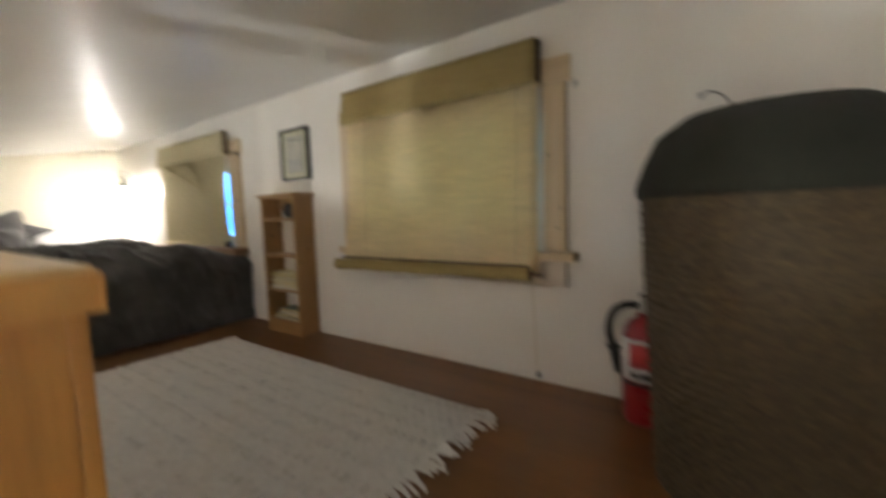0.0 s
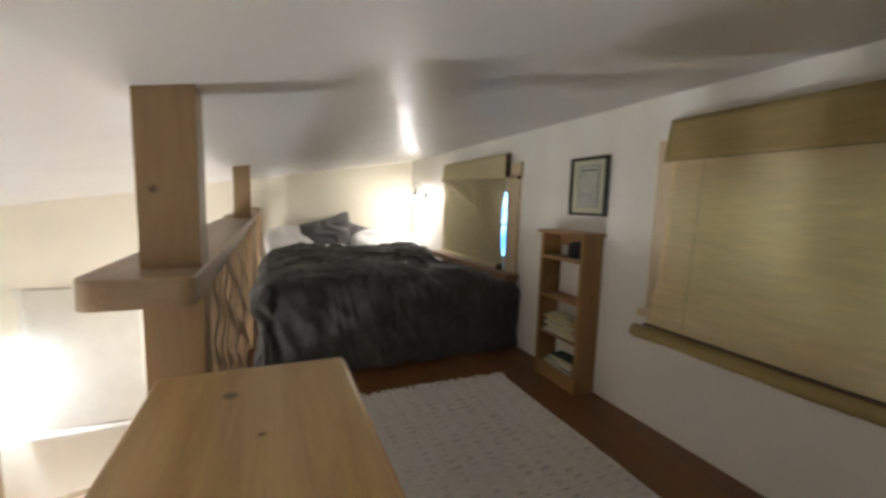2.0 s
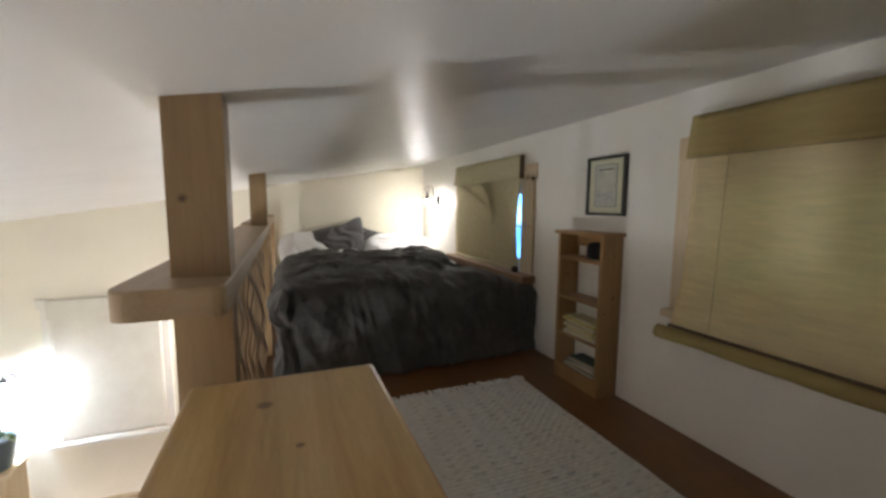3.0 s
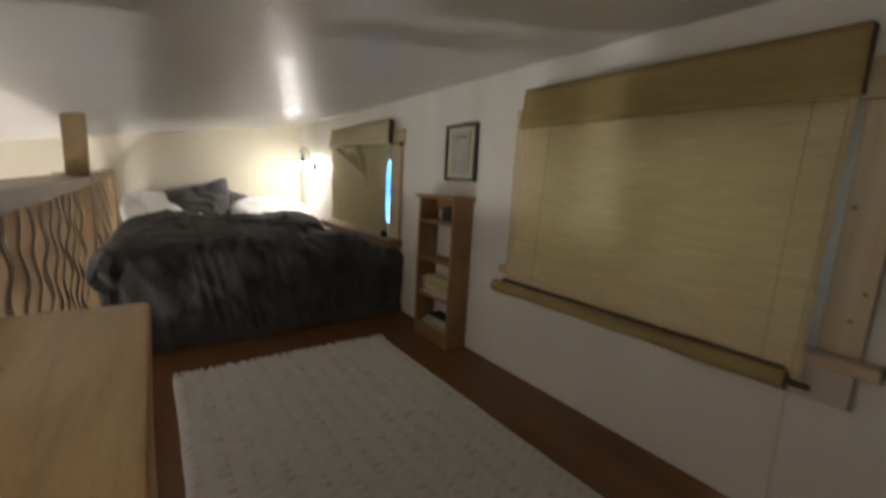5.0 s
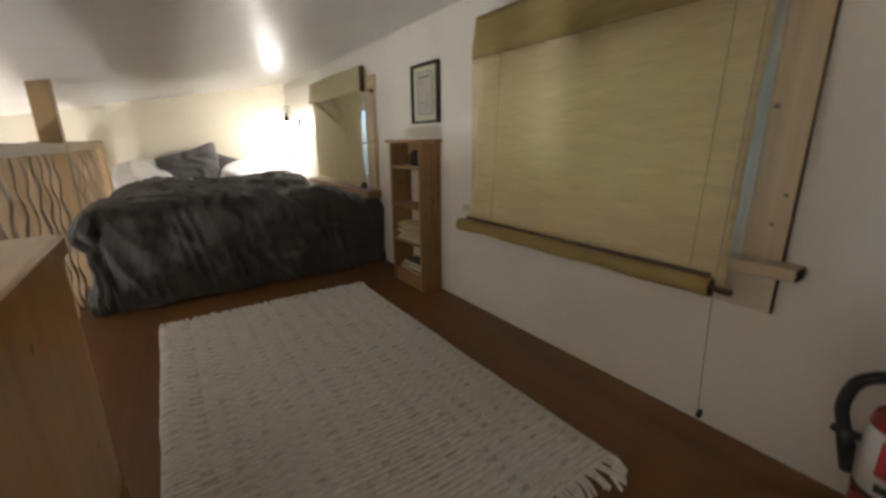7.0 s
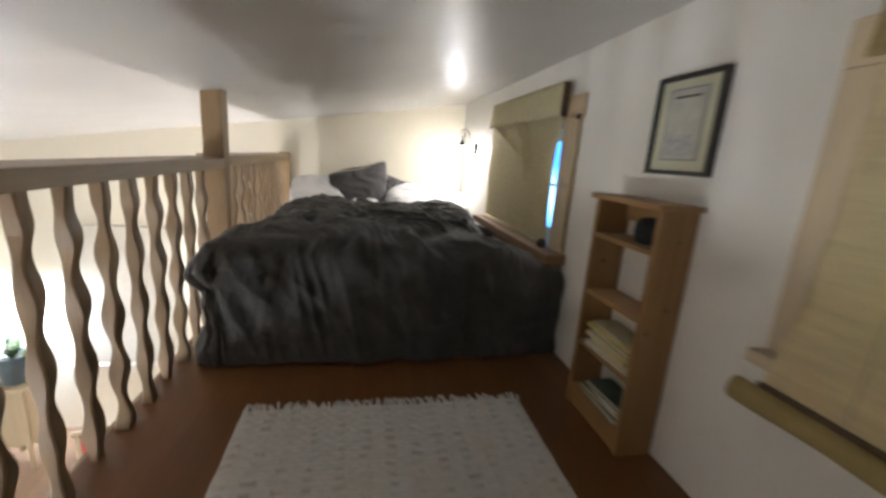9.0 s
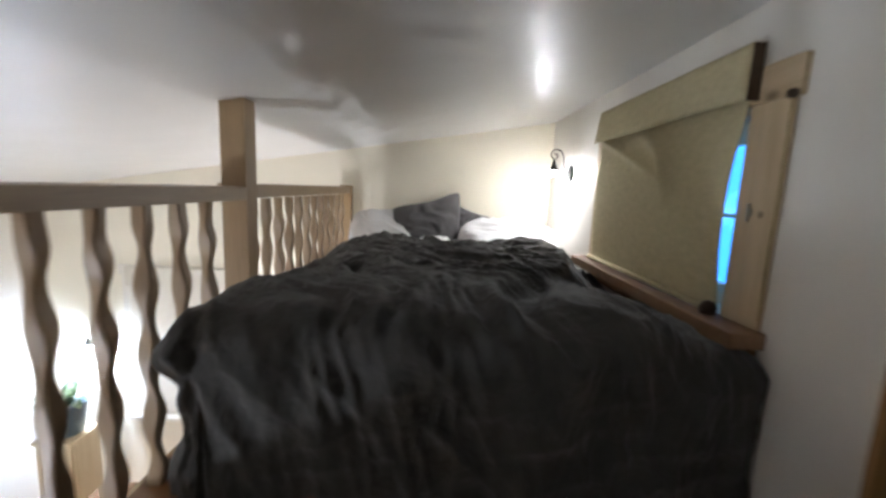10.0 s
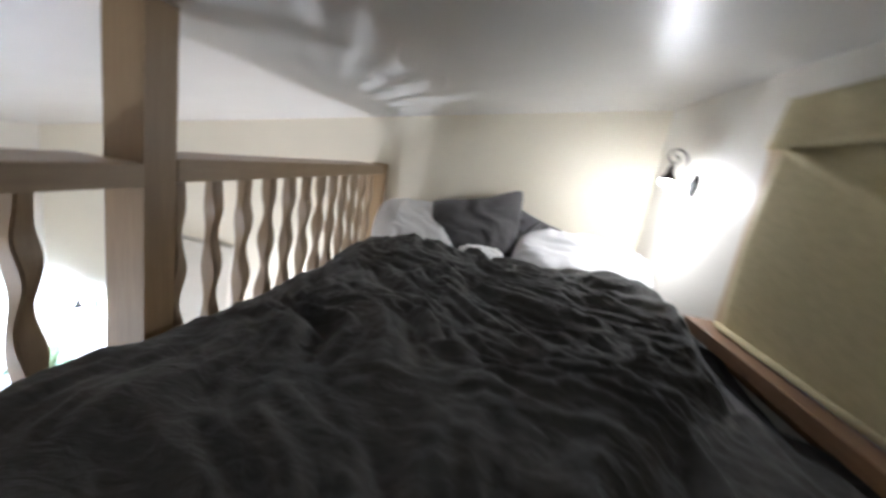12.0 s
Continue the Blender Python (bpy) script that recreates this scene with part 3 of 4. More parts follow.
# pull cord of the first shade, tied near the floor
cord = thing("pull_cord", (-0.05, 0.73, 0.0), "thin shade pull cord hanging to a wall cleat", "cord")
part("cord_line", tube(spline([(-0.075, 0.722, 1.28), (-0.082, 0.724, 0.9), (-0.084, 0.728, 0.52), (-0.055, 0.731, 0.25), (-0.03, 0.731, 0.05)], 6), 0.0017, 6), M_CORD, cord)
part("cleat", boxes((-0.024, -0.001, 0.725, 0.739, 0.020, 0.044), bevel=0.004), M_IRON, cord)

# cord of the second shade, hung over a knob at the end of the head board
cord2 = thing("pull_cord", (-0.03, 3.13, 0.60), "dark shade pull cord hanging from a knob beside the window", "cord")
part("knob", lathe([(0.004, -0.014), (0.013, -0.010), (0.016, 0.0), (0.013, 0.010), (0.004, 0.014)], 14, (-0.036, 3.134, 1.285)), M_DARKEND, cord2, smooth=True)
part("cord_line", tube(spline([(-0.034, 3.134, 1.28), (-0.031, 3.132, 1.0), (-0.030, 3.134, 0.80), (-0.031, 3.131, 0.60)], 6), 0.0026, 6), M_SEAM, cord2)
cl2 = thing("cord_cleat", (-0.02, 3.24, 0.93), "small dull metal cleat screwed to the window casing", "cleat")
part("cleat_base", boxes((-0.026, -0.0205, 3.236, 3.248, 0.922, 0.948), bevel=0.002), M_STEEL, cl2)
part("cleat_horns", boxes((-0.033, -0.0265, 3.237, 3.247, 0.905, 0.965), bevel=0.003), M_STEEL, cl2)

hook = thing("wall_hook", (0, 0.565, 1.28), "small metal hook screwed in beside the window", "hook")
part("screw_plate", lathe([(0.008, -0.012), (0.010, 0.0), (0.008, 0.012)], 10, (-0.004, 0.565, 1.285)), M_STEEL, hook)
part("hook_wire", tube(spline([(0, 0.565, 1.285), (-0.03, 0.563, 1.287), (-0.045, 0.562, 1.27), (-0.035, 0.561, 1.255), (-0.022, 0.561, 1.26)], 5), 0.0025, 6), M_STEEL, hook)


# bent wire on the wall above the hamper
loop = thing("wire_hook", (0, 0.08, 1.07), "thin dark bent wire fixed to the white wall", "hook")
part("wire", tube(spline([(-0.002, 0.135, 1.150), (-0.012, 0.112, 1.160), (-0.016, 0.075, 1.142), (-0.014, 0.048, 1.105), (-0.006, 0.040, 1.070)], 6), 0.0026, 6), M_IRON, loop, smooth=True)
part("screw_plate", lathe([(0.007, -0.010), (0.009, 0.0), (0.007, 0.010)], 10, (-0.003, 0.135, 1.150)), M_STEEL, loop)


# ---- window of the room below, in the head wall ----
w3 = tagged(thing("window_3", ((W3[0] + W3[1]) / 2, YE, W3[2]), "white-trimmed lower window with its shade down", "window"), kind="structure")
x0, x1, z0, z1 = W3
part("head_board", boxes((x0 - 0.13, x1 + 0.13, YE - 0.022, YE - 0.001, z1 + 0.001, z1 + 0.10), bevel=0.003), M_WHITETRIM, w3)
for a, b in ((x0 - 0.10, x0 - 0.001), (x1 + 0.001, x1 + 0.10)):
    part("side_board", boxes((a, b, YE - 0.02, YE - 0.001, z0 + 0.001, z1 - 0.001), bevel=0.003), M_WHITETRIM, w3)
part("window_sill", boxes((x0 - 0.13, x1 + 0.13, YE - 0.06, YE + 0.1, z0 - 0.035, z0 - 0.001), bevel=0.005), M_WHITETRIM, w3)
part("sash", boxes((x0, x0 + 0.05, YE + 0.08, YE + 0.11, z0, z1), (x1 - 0.05, x1, YE + 0.08, YE + 0.11, z0, z1), (x0 + 0.05, x1 - 0.05, YE + 0.08, YE + 0.11, z0, z0 + 0.05),
                   (x0 + 0.05, x1 - 0.05, YE + 0.08, YE + 0.11, z1 - 0.05, z1), (x0 + 0.05, x1 - 0.05, YE + 0.08, YE + 0.11, (z0 + z1) / 2 - 0.02, (z0 + z1) / 2 + 0.02)), M_WHITETRIM, w3)
for a, b in ((z0 + 0.05, (z0 + z1) / 2 - 0.02), ((z0 + z1) / 2 + 0.02, z1 - 0.05)):
    pane = part("pane", boxes((x0 + 0.05, x1 - 0.05, YE + 0.092, YE + 0.096, a, b)), M_GLASS, w3)
    pane.visible_shadow = False
low_shade = thing("roman_shade", (-3.5, YE, z0), "plain beige cloth shade covering the lower window", "window shade", "roman shades")
P = np.zeros((30, 30, 3))
for i in range(30):
    for j in range(30):
        u, v = j / 29, i / 29
        P[i, j] = (x0 - 0.03 + (x1 - x0 + 0.06) * u, YE - 0.032 - 0.012 * math.sin(math.pi * v) + 0.004 * n3(u * 4, v * 5, 9), z0 + 0.012 + (z1 + 0.08 - z0) * v)
part("cloth", thick(grid_mesh(P), 0.0025), M_SHADE3, low_shade, smooth=True)
part("valance", boxes((x0 - 0.04, x1 + 0.04, YE - 0.062, YE - 0.05, z1 - 0.10, z1 + 0.09), bevel=0.003), M_SHADE3, low_shade)
part("bottom_bar", tube([(x0 - 0.03, YE - 0.045, z0 + 0.014), (x1 + 0.03, YE - 0.045, z0 + 0.014)], 0.011, 10), M_WHITETRIM, low_shade, smooth=True)


# ---- railing ----
railing = thing("railing", (-1.9, 3.6, 0.0), "rustic wooden loft railing with twisted balusters", "railing")
PX0, PX1 = -1.962, -1.857
for y0, y1 in ((1.515, 1.605), (3.652, 3.748)):
    part("post", prism_y([(PX0, 0.0), (PX1, 0.0), (PX1, ceil_z(PX1)), (PX0, ceil_z(PX0))], y0, y1), M_POST, railing, "square wooden post up to the ceiling")
part("end_post", boxes((PX0 + 0.004, PX1 + 0.004, 5.67, 5.745, 0.0, 0.962), bevel=0.004), M_POST, railing)


def capped_rail(x0, x1, y0, y1, r):
    """Thick rail board whose free corner is rounded off."""
    pts = [(x1, y1), (x0, y1)]
    pts += [(x0 + r - r * math.cos(a), y0 + r - r * math.sin(a)) for a in np.linspace(0, math.pi / 2, 8)]
    pts += [(x1 - 0.02 + 0.02 * math.sin(a), y0 + 0.02 - 0.02 * math.cos(a)) for a in np.linspace(0, math.pi / 2, 4)]
    bm = bmesh.new()
    lo = [bm.verts.new((x, y, 0.884)) for x, y in pts]
    hi = [bm.verts.new((x, y, 0.938)) for x, y in pts]
    bm.faces.new(lo)
    top = bm.faces.new(hi[::-1])
    for i in range(len(pts)):
        j = (i + 1) % len(pts)
        bm.faces.new((lo[j], lo[i], hi[i], hi[j]))
    bmesh.ops.bevel(bm, geom=list(top.edges), offset=0.006, segments=2, profile=0.6, affect="EDGES")
    return bm


part("top_rail", capped_rail(-2.035, -1.8545, 1.40, 3.650, 0.035), M_RAIL, railing)
part("top_rail", boxes((-2.035, -1.8545, 3.750, 5.668, 0.890, 0.950), bevel=0.005), M_RAIL, railing)


def carved_bar(phases, swing):
    """Square bar whose four faces are cut in waves, left plain at its head."""
    n, h = 72, 0.0175
    bm = bmesh.new()
    rings = []
    for i in range(n + 1):
        z = 0.883 * i / n
        calm = 1 - sstep(0.76, 0.86, z) * 0.8
        e, w, nn, s = (h + 0.002 + calm * (swing * math.sin(2 * math.pi * z / per + p) + 0.0015 * n3(z * 9, p))
                       for per, p in zip((0.205, 0.215, 0.198, 0.222), phases))
        c = 0.005
        sec = ((e, nn - c), (e - c, nn), (c - w, nn), (-w, nn - c), (-w, c - s), (c - w, -s), (e - c, -s), (e, c - s))
        a = 0.10 * math.sin(2 * math.pi * z / 0.62 + phases[0])
        rings.append([bm.verts.new((x * math.cos(a) - y * math.sin(a), x * math.sin(a) + y * math.cos(a), z)) for x, y in sec])
    for r, q in zip(rings, rings[1:]):
        for k in range(8):
            bm.faces.new((r[k], r[(k + 1) % 8], q[(k + 1) % 8], q[k]))
    bm.faces.new(rings[0][::-1])
    bm.faces.new(rings[-1])
    return bm


bars = [mesh_of("baluster", carved_bar(ph, sw), M_BAL) for ph, sw in (((0.3, 1.5, 1.1, 2.6), 0.0070), ((1.9, 3.3, 0.2, 1.8), 0.0062), ((4.4, 5.9, 2.6, 4.2), 0.0074), ((5.6, 6.7, 3.8, 5.6), 0.0066))]
spots = [1.648 + 0.162 * k for k in range(12)] + [3.800 + 0.155 * k for k in range(12)]
for k, y in enumerate(spots):
    shared("baluster", bars[(k * 5 + k // 3) % 4], railing, pose(-1.905, y, 0.0))


# ---- low cabinet beside the railing ----
cab = thing("cabinet", (-1.75, 0.95, 0.0), "honey-coloured knotty pine cabinet with a thick top", "cabinet")
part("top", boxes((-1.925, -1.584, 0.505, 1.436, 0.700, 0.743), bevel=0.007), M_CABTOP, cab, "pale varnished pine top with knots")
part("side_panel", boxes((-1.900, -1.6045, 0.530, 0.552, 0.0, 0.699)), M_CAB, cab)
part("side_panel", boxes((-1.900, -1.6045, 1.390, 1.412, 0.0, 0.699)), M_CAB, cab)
part("back_panel", boxes((-1.902, -1.890, 0.553, 1.389, 0.0, 0.699)), M_CAB, cab)
part("plinth", boxes((-1.889, -1.625, 0.553, 1.389, 0.0, 0.06)), M_CAB, cab)
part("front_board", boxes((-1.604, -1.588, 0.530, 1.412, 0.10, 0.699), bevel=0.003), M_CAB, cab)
# thin strips give the top's edge the colour of the front
part("front_lip", boxes((-1.5838, -1.5805, 0.5015, 1.436, 0.700, 0.736), bevel=0.001), M_CAB, cab, "strip on the edge of the top, coloured like the front")
part("side_lip", boxes((-1.925, -1.5842, 0.5015, 0.5046, 0.700, 0.736), bevel=0.001), M_CAB, cab, "strip on the edge of the top, coloured like the front")
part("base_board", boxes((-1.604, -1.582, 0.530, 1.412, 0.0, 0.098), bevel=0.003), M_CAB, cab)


# ---- bookcase and what stands in it ----
BY0, BY1, BX = 2.292, 2.668, -0.150
case = thing("bookcase", (-0.08, 2.48, 0.0), "narrow knotty pine bookcase with four shelves against the wall", "bookcase")
part("top", boxes((-0.170, -0.002, 2.276, 2.684, 0.918, 0.938), bevel=0.004), M_CASEY, case)
for a, b in ((BY0, BY0 + 0.020), (BY1 - 0.020, BY1)):
    part("side_panel", boxes((BX, -0.004, a, b, 0.0, 0.917), bevel=0.002), M_CASE, case)
for z in (0.780, 0.537, 0.305, 0.095):
    part("shelf", boxes((BX + 0.004, -0.010, BY0 + 0.021, BY1 - 0.021, z - 0.018, z), bevel=0.002), M_CASEY, case)
part("plinth", boxes((BX + 0.010, BX + 0.024, BY0 + 0.021, BY1 - 0.021, 0.0, 0.076)), M_CASEY, case)
part("back_rail", boxes((-0.020, -0.006, BY0 + 0.021, BY1 - 0.021, 0.84, 0.916)), M_CASEY, case)


def cover_book(x0, x1, y0, y1, z0, h, cover, yaw=0.0, label=""):
    b = thing("book", ((x0 + x1) / 2, (y0 + y1) / 2, z0), label, "book", "books lying in the bookcase")
    part("cover", boxes((x0, x1, y0, y1, z0, z0 + 0.003), (x0, x1, y0, y1, z0 + h - 0.003, z0 + h), (x1 - 0.003, x1, y0, y1, z0 + 0.003, z0 + h - 0.003)), cover, b)
    part("page_block", boxes((x0 + 0.003, x1 - 0.0035, y0 + 0.003, y1 - 0.003, z0 + 0.0035, z0 + h - 0.0035)), M_PAGES, b)
    b.rotation_euler.z = radians(yaw)
    return b


zz = 0.3055
for k, (h, mt, yaw, lab) in enumerate(((0.020, M_PAPER, 2, "thin white paper-bound book lying flat"), (0.024, M_YELLOW, -3, "yellow book lying in a pile"),
                                       (0.016, M_CREAMBK, 4, "cream booklet lying in a pile"), (0.022, M_OLIVE, -2, "olive book lying in a pile"),
                                       (0.014, M_YELLOW, 5, "thin yellow book on top of a pile"), (0.010, M_CREAMBK, -4, "thin cream booklet on top of a pile"))):
    cover_book(-0.140 + 0.004 * (k % 2), -0.03, 2.335 + 0.012 * (k % 3), 2.605 - 0.015 * (k % 2), zz, h, mt, yaw, lab)
    zz += h + 0.001
zz = 0.0955
for k, (h, mt, yaw) in enumerate(((0.018, M_GREY, -2), (0.022, M_GREENBK, 3), (0.012, M_PAPER, -4), (0.02, M_GREENBK, 2))):
    cover_book(-0.138, -0.03, 2.34, 2.60 - 0.02 * k, zz, h, mt, yaw, "dark magazine lying on the lowest shelf")
    zz += h + 0.001
spk = thing("speaker", (-0.085, 2.40, 0.7800), "small round black loudspeaker on the upper shelf", "speaker")
part("body", lathe([(0.034, 0.7810), (0.052, 0.7930), (0.058, 0.8240), (0.054, 0.8560), (0.040, 0.8750), (0.01, 0.8800)], 24, (-0.085, 2.405, 0.0)), M_PLATE, spk, smooth=True)
part("foot_ring", lathe([(0.036, 0.7805), (0.040, 0.7840), (0.036, 0.7870)], 20, (-0.085, 2.405, 0.0)), M_STEEL, spk)

# ---- picture over the bookcase ----
pic = thing("framed_picture", (-0.01, 2.435, 1.03), "small engraving in a black frame with a cream mat", "picture")
A0, A1, B0, B1 = 2.286, 2.583, 1.032, 1.371
part("frame", boxes((-0.026, -0.002, A0, A0 + 0.016, B0, B1), (-0.026, -0.002, A1 - 0.016, A1, B0, B1), (-0.026, -0.002, A0 + 0.016, A1 - 0.016, B0, B0 + 0.016),
                    (-0.026, -0.002, A0 + 0.016, A1 - 0.016, B1 - 0.016, B1)), M_FRAME, pic, "narrow black frame")
part("mat", boxes((-0.014, -0.004, A0 + 0.017, A1 - 0.017, B0 + 0.017, B1 - 0.017)), M_MAT, pic, "cream paper mat")
sheet = part("print", boxes((-0.0175, -0.0145, 2.357, 2.513, 1.09, 1.318)), M_PRINTPAPER, pic, "pale grey engraved print")
part("caption_bar", boxes((-0.0182, -0.0176, 2.378, 2.492, 1.292, 1.300)), M_INK, sheet)
part("engraving", boxes((-0.0182, -0.0176, 2.372, 2.498, 1.100, 1.168)), M_PRINT, sheet, "grey engraved landscape")
part("border_line", boxes((-0.0165, -0.0143, 2.349, 2.355, 1.082, 1.326), (-0.0165, -0.0143, 2.515, 2.521, 1.082, 1.326), (-0.0165, -0.0143, 2.355, 2.515, 1.082, 1.088),
                          (-0.0165, -0.0143, 2.355, 2.515, 1.320, 1.326)), M_GREY, pic)

# ---- rug ----
rug = thing("rug", (-0.95, 1.72, 0.0), "cream hand-woven cotton rug with dashes and fringed ends", "rug")
RX0, RX1, RY0, RY1 = -1.525, -0.385, 0.80, 2.655
nr, nc = 560, 76
Y = np.linspace(RY0, RY1, nr)[:, None]
X = np.linspace(RX0, RX1, nc)[None, :]
edge = np.array([0.006 * n3(y * 9, 0.3) + 0.010 * n3(y * 2.1, 3.3) for y in np.linspace(RY0, RY1, nr)])[:, None]
S = (X - RX0) / (RX1 - RX0)
Z = 0.007 + 0.010 * np.abs(np.sin(np.pi * Y / 0.0215)) + 0.003 * np.sin(2 * np.pi * X / 0.050 + np.pi * np.floor(Y / 0.0215))
Z = Z * np.minimum(1, np.minimum(S, 1 - S) * 40 + 0.15)
P = np.stack([X + edge * (1 - 2 * S) * 0.6 + 0 * Y, Y + 0.006 * np.sin(X * 9) + 0 * X, Z + 0 * X], -1)
part("weave", grid_mesh(P), M_RUG, rug, smooth=True)
part("backing", boxes((RX0 + 0.01, RX1 - 0.01, RY0 + 0.01, RY1 - 0.01, 0.0005, 0.006)), M_RUG, rug)


def fringe(y, way):
    bm = bmesh.new()
    rng = random.Random(int(y * 100))
    x = RX0 + 0.004
    while x < RX1:
        lean, ln = rng.uniform(-0.03, 0.03), rng.uniform(0.036, 0.066) if way > 0 else rng.uniform(0.050, 0.085)
        pts = [(x, y - way * 0.01, 0.010), (x + lean * 0.3, y + way * ln * 0.35, 0.012 + rng.uniform(0, .006)), (x + lean, y + way * ln, 0.004)]
        b = tube(spline(pts, 3), [0.0052, 0.005, 0.0055, 0.006, 0.0062, 0.0058, 0.005], 5)
        me = bpy.data.meshes.new("tmp")
        b.to_mesh(me)
        b.free()
        bm.from_mesh(me)
        bpy.data.meshes.remove(me)
        x += rng.uniform(0.011, 0.018)
    return bm


for y, way in ((RY0, -1), (RY1, 1)):
    tagged(part("fringe", fringe(y, way), M_RUG, rug, "knotted cream cotton fringe"), kind="stuff")

# ---- bed ----
bed = thing("bed", (-0.92, 4.4, 0.0), "unmade bed under a rumpled dark grey duvet", "bed")
part("base", boxes((-1.72, -0.10, 3.16, 5.70, 0.0, 0.22), bevel=0.01), M_CAB, bed)
part("mattress", boxes((-1.74, -0.06, 3.14, 5.72, 0.221, 0.43), bevel=0.04), M_DARKPIL, bed, "mattress under a dark fitted sheet")
part("sheet", boxes((-1.745, -0.045, 4.55, 5.735, 0.30, 0.436), bevel=0.02), M_DARKPIL, bed, "dark fitted sheet")


def duvet_top(x, y):
    left = np.interp(y, (3.0, 3.3, 3.6, 4.05, 5.0, 5.7), (0.585, 0.60, 0.56, 0.505, 0.49, 0.45))
    crown = 0.035 * math.sin(math.pi * max(0, min(1, (x + 1.85) / 1.6)))
    z = left + crown
    z -= 0.085 * sstep(-0.30, -0.08, x + 0.05 * n3(y * 3, 7.7) + 0.10 * sstep(4.0, 4.6, y) * -1) * sstep(3.35, 3.8, y)
    z -= 0.09 * sstep(-0.5, -0.02, x) * (1 - sstep(3.35, 3.8, y))
    z += 0.075 * math.exp(-((x + 0.36) / 0.24) ** 2 - ((y - 4.80) / 0.34) ** 2) + 0.045 * math.exp(-((x + 1.55) / 0.22) ** 2 - ((y - 4.95) / 0.30) ** 2)
    return z


def ridge(x, y, s):
    return 1 - abs(n3(x, y, s)) * 2.0


def duvet():
    R, drop = 0.10, 0.56
    xl, xr, yf, yb = -1.80, 0.0, 3.02, 5.12
    nx, ny = 330, 390
    U = np.linspace(xl - drop + 0.03, xr + 0.14, nx)
    V = np.linspace(yf - drop, yb, ny)
    P = np.zeros((ny, nx, 3))
    for i, Y0 in enumerate(V):
        for j, X0 in enumerate(U):
            qx = min(max(X0, xl + R), xr - 0.05)
            qy = max(Y0, yf + R + 0.06 * sstep(-0.7, -0.05, X0))
            dx, dy = X0 - qx, Y0 - qy
            d = math.hypot(dx, dy)
            z = duvet_top(qx, qy)
            if d > 1e-6:
                ux, uy = dx / d, dy / d
                if d < R * math.pi / 2:
                    h, g = R * math.sin(d / R), R * (1 - math.cos(d / R))
                else:
                    h, g = R, R + d - R * math.pi / 2
                side = min(1, g / 0.12)
                along = qx * 1.0 + math.atan2(uy, ux) * 0.25 if uy < -0.3 else qy
                # hanging folds
                fold = 0.034 * n3(along * 5.5 + g * 1.2, g * 1.0, 3.1) + 0.0025 * ridge(along * 26 + g * 7, g * 1.6, 4.7) + 0.016 * (ridge(along * 7 - g * 5, g * 2.6, 6.3) - 0.6) + 0.010 * ridge(along * 3 + g * 6, g * 7, 8.8) + 0.011 * ridge(along * 15 - g * 3, g * 1.4, 2.2)
                if ux < -0.2:
                    # two lobes one over the other at the corner of the foot
                    fold += (0.014 - 0.042 * math.exp(-((g - 0.23) / 0.04) ** 2)) * (1 - sstep(3.2, 3.6, qy))
                belly = 0.030 * math.sin(min(1, g / 0.5) * math.pi * 2) * (1 if ux < -0.3 else 0.25)
                h += side * (fold + belly)
                z = max(0.012 + 0.006 * n3(along * 9, 2), z - g)
                x, y = qx + ux * h, qy + uy * h
                if ux > 0.3:
                    x = min(x, -0.012)
            else:
                x, y, side = X0, Y0, 0.0
            # folds sweep from the far corner by the railing round towards the wall
            wx = X0 + 0.16 * n3(X0 * 2.6, Y0 * 2.6, 0.4)
            wy = Y0 + 0.20 * n3(X0 * 2.1, Y0 * 2.0, 9.2) + 0.04 * n3(X0 * 7, Y0 * 6, 2.2)
            q = min(1.5, max(-0.2, wx + 1.6))
            m = 0.38 * q - 0.50
            run = math.sqrt(1 + m * m)
            a, b = (wy + 0.50 * q - 0.19 * q * q) / run, wx * run
            amp = 1.0 - 0.75 * side
            rim = np.interp(Y0, (3.3, 3.7, 4.0, 4.45, 4.86, 5.4), (-0.75, -0.47, -0.27, -0.16, -0.07, -0.05)) + 0.05 * n3(Y0 * 6, 1.3)
            heap = sstep(3.15 + 0.15 * n3(X0 * 3, 5.5), 3.65, Y0 + 0.10 * X0) * (1 - sstep(rim - 0.10, rim + 0.02, X0)) * (0.25 + 0.75 * sstep(-1.85, -1.40, X0))
            top = 0.034 * ridge(a * 3.6, b * 1.5, 1.1) + 0.028 * ridge(a * 6.5, b * 2.6, 4.2) + 0.021 * ridge(a * 13, b * 5.0, 7.4) + 0.013 * ridge(a * 26, b * 8, 2.4) + 0.006 * ridge(a * 48, b * 16, 5.4)
            calm = 0.044 * ridge(wx * 5.0, wy * 1.5, 2.9) + 0.020 * ridge(wx * 11, wy * 3.0, 6.1) + 0.005 * ridge(wx * 24, wy * 8, 3.3)
            top = heap * (top + 0.040) + (1 - heap) * calm
            top += 0.004 * n3(X0 * 26, Y0 * 26, 3.0)
            z2 = z + amp * (top - 0.045)
            P[i, j] = (x, y, max(z2, 0.010) if side > 0 else z2)
    bm = grid_mesh(P)
    return bm


part("duvet", duvet(), M_DUVET, bed, "rumpled charcoal grey cotton duvet", True)


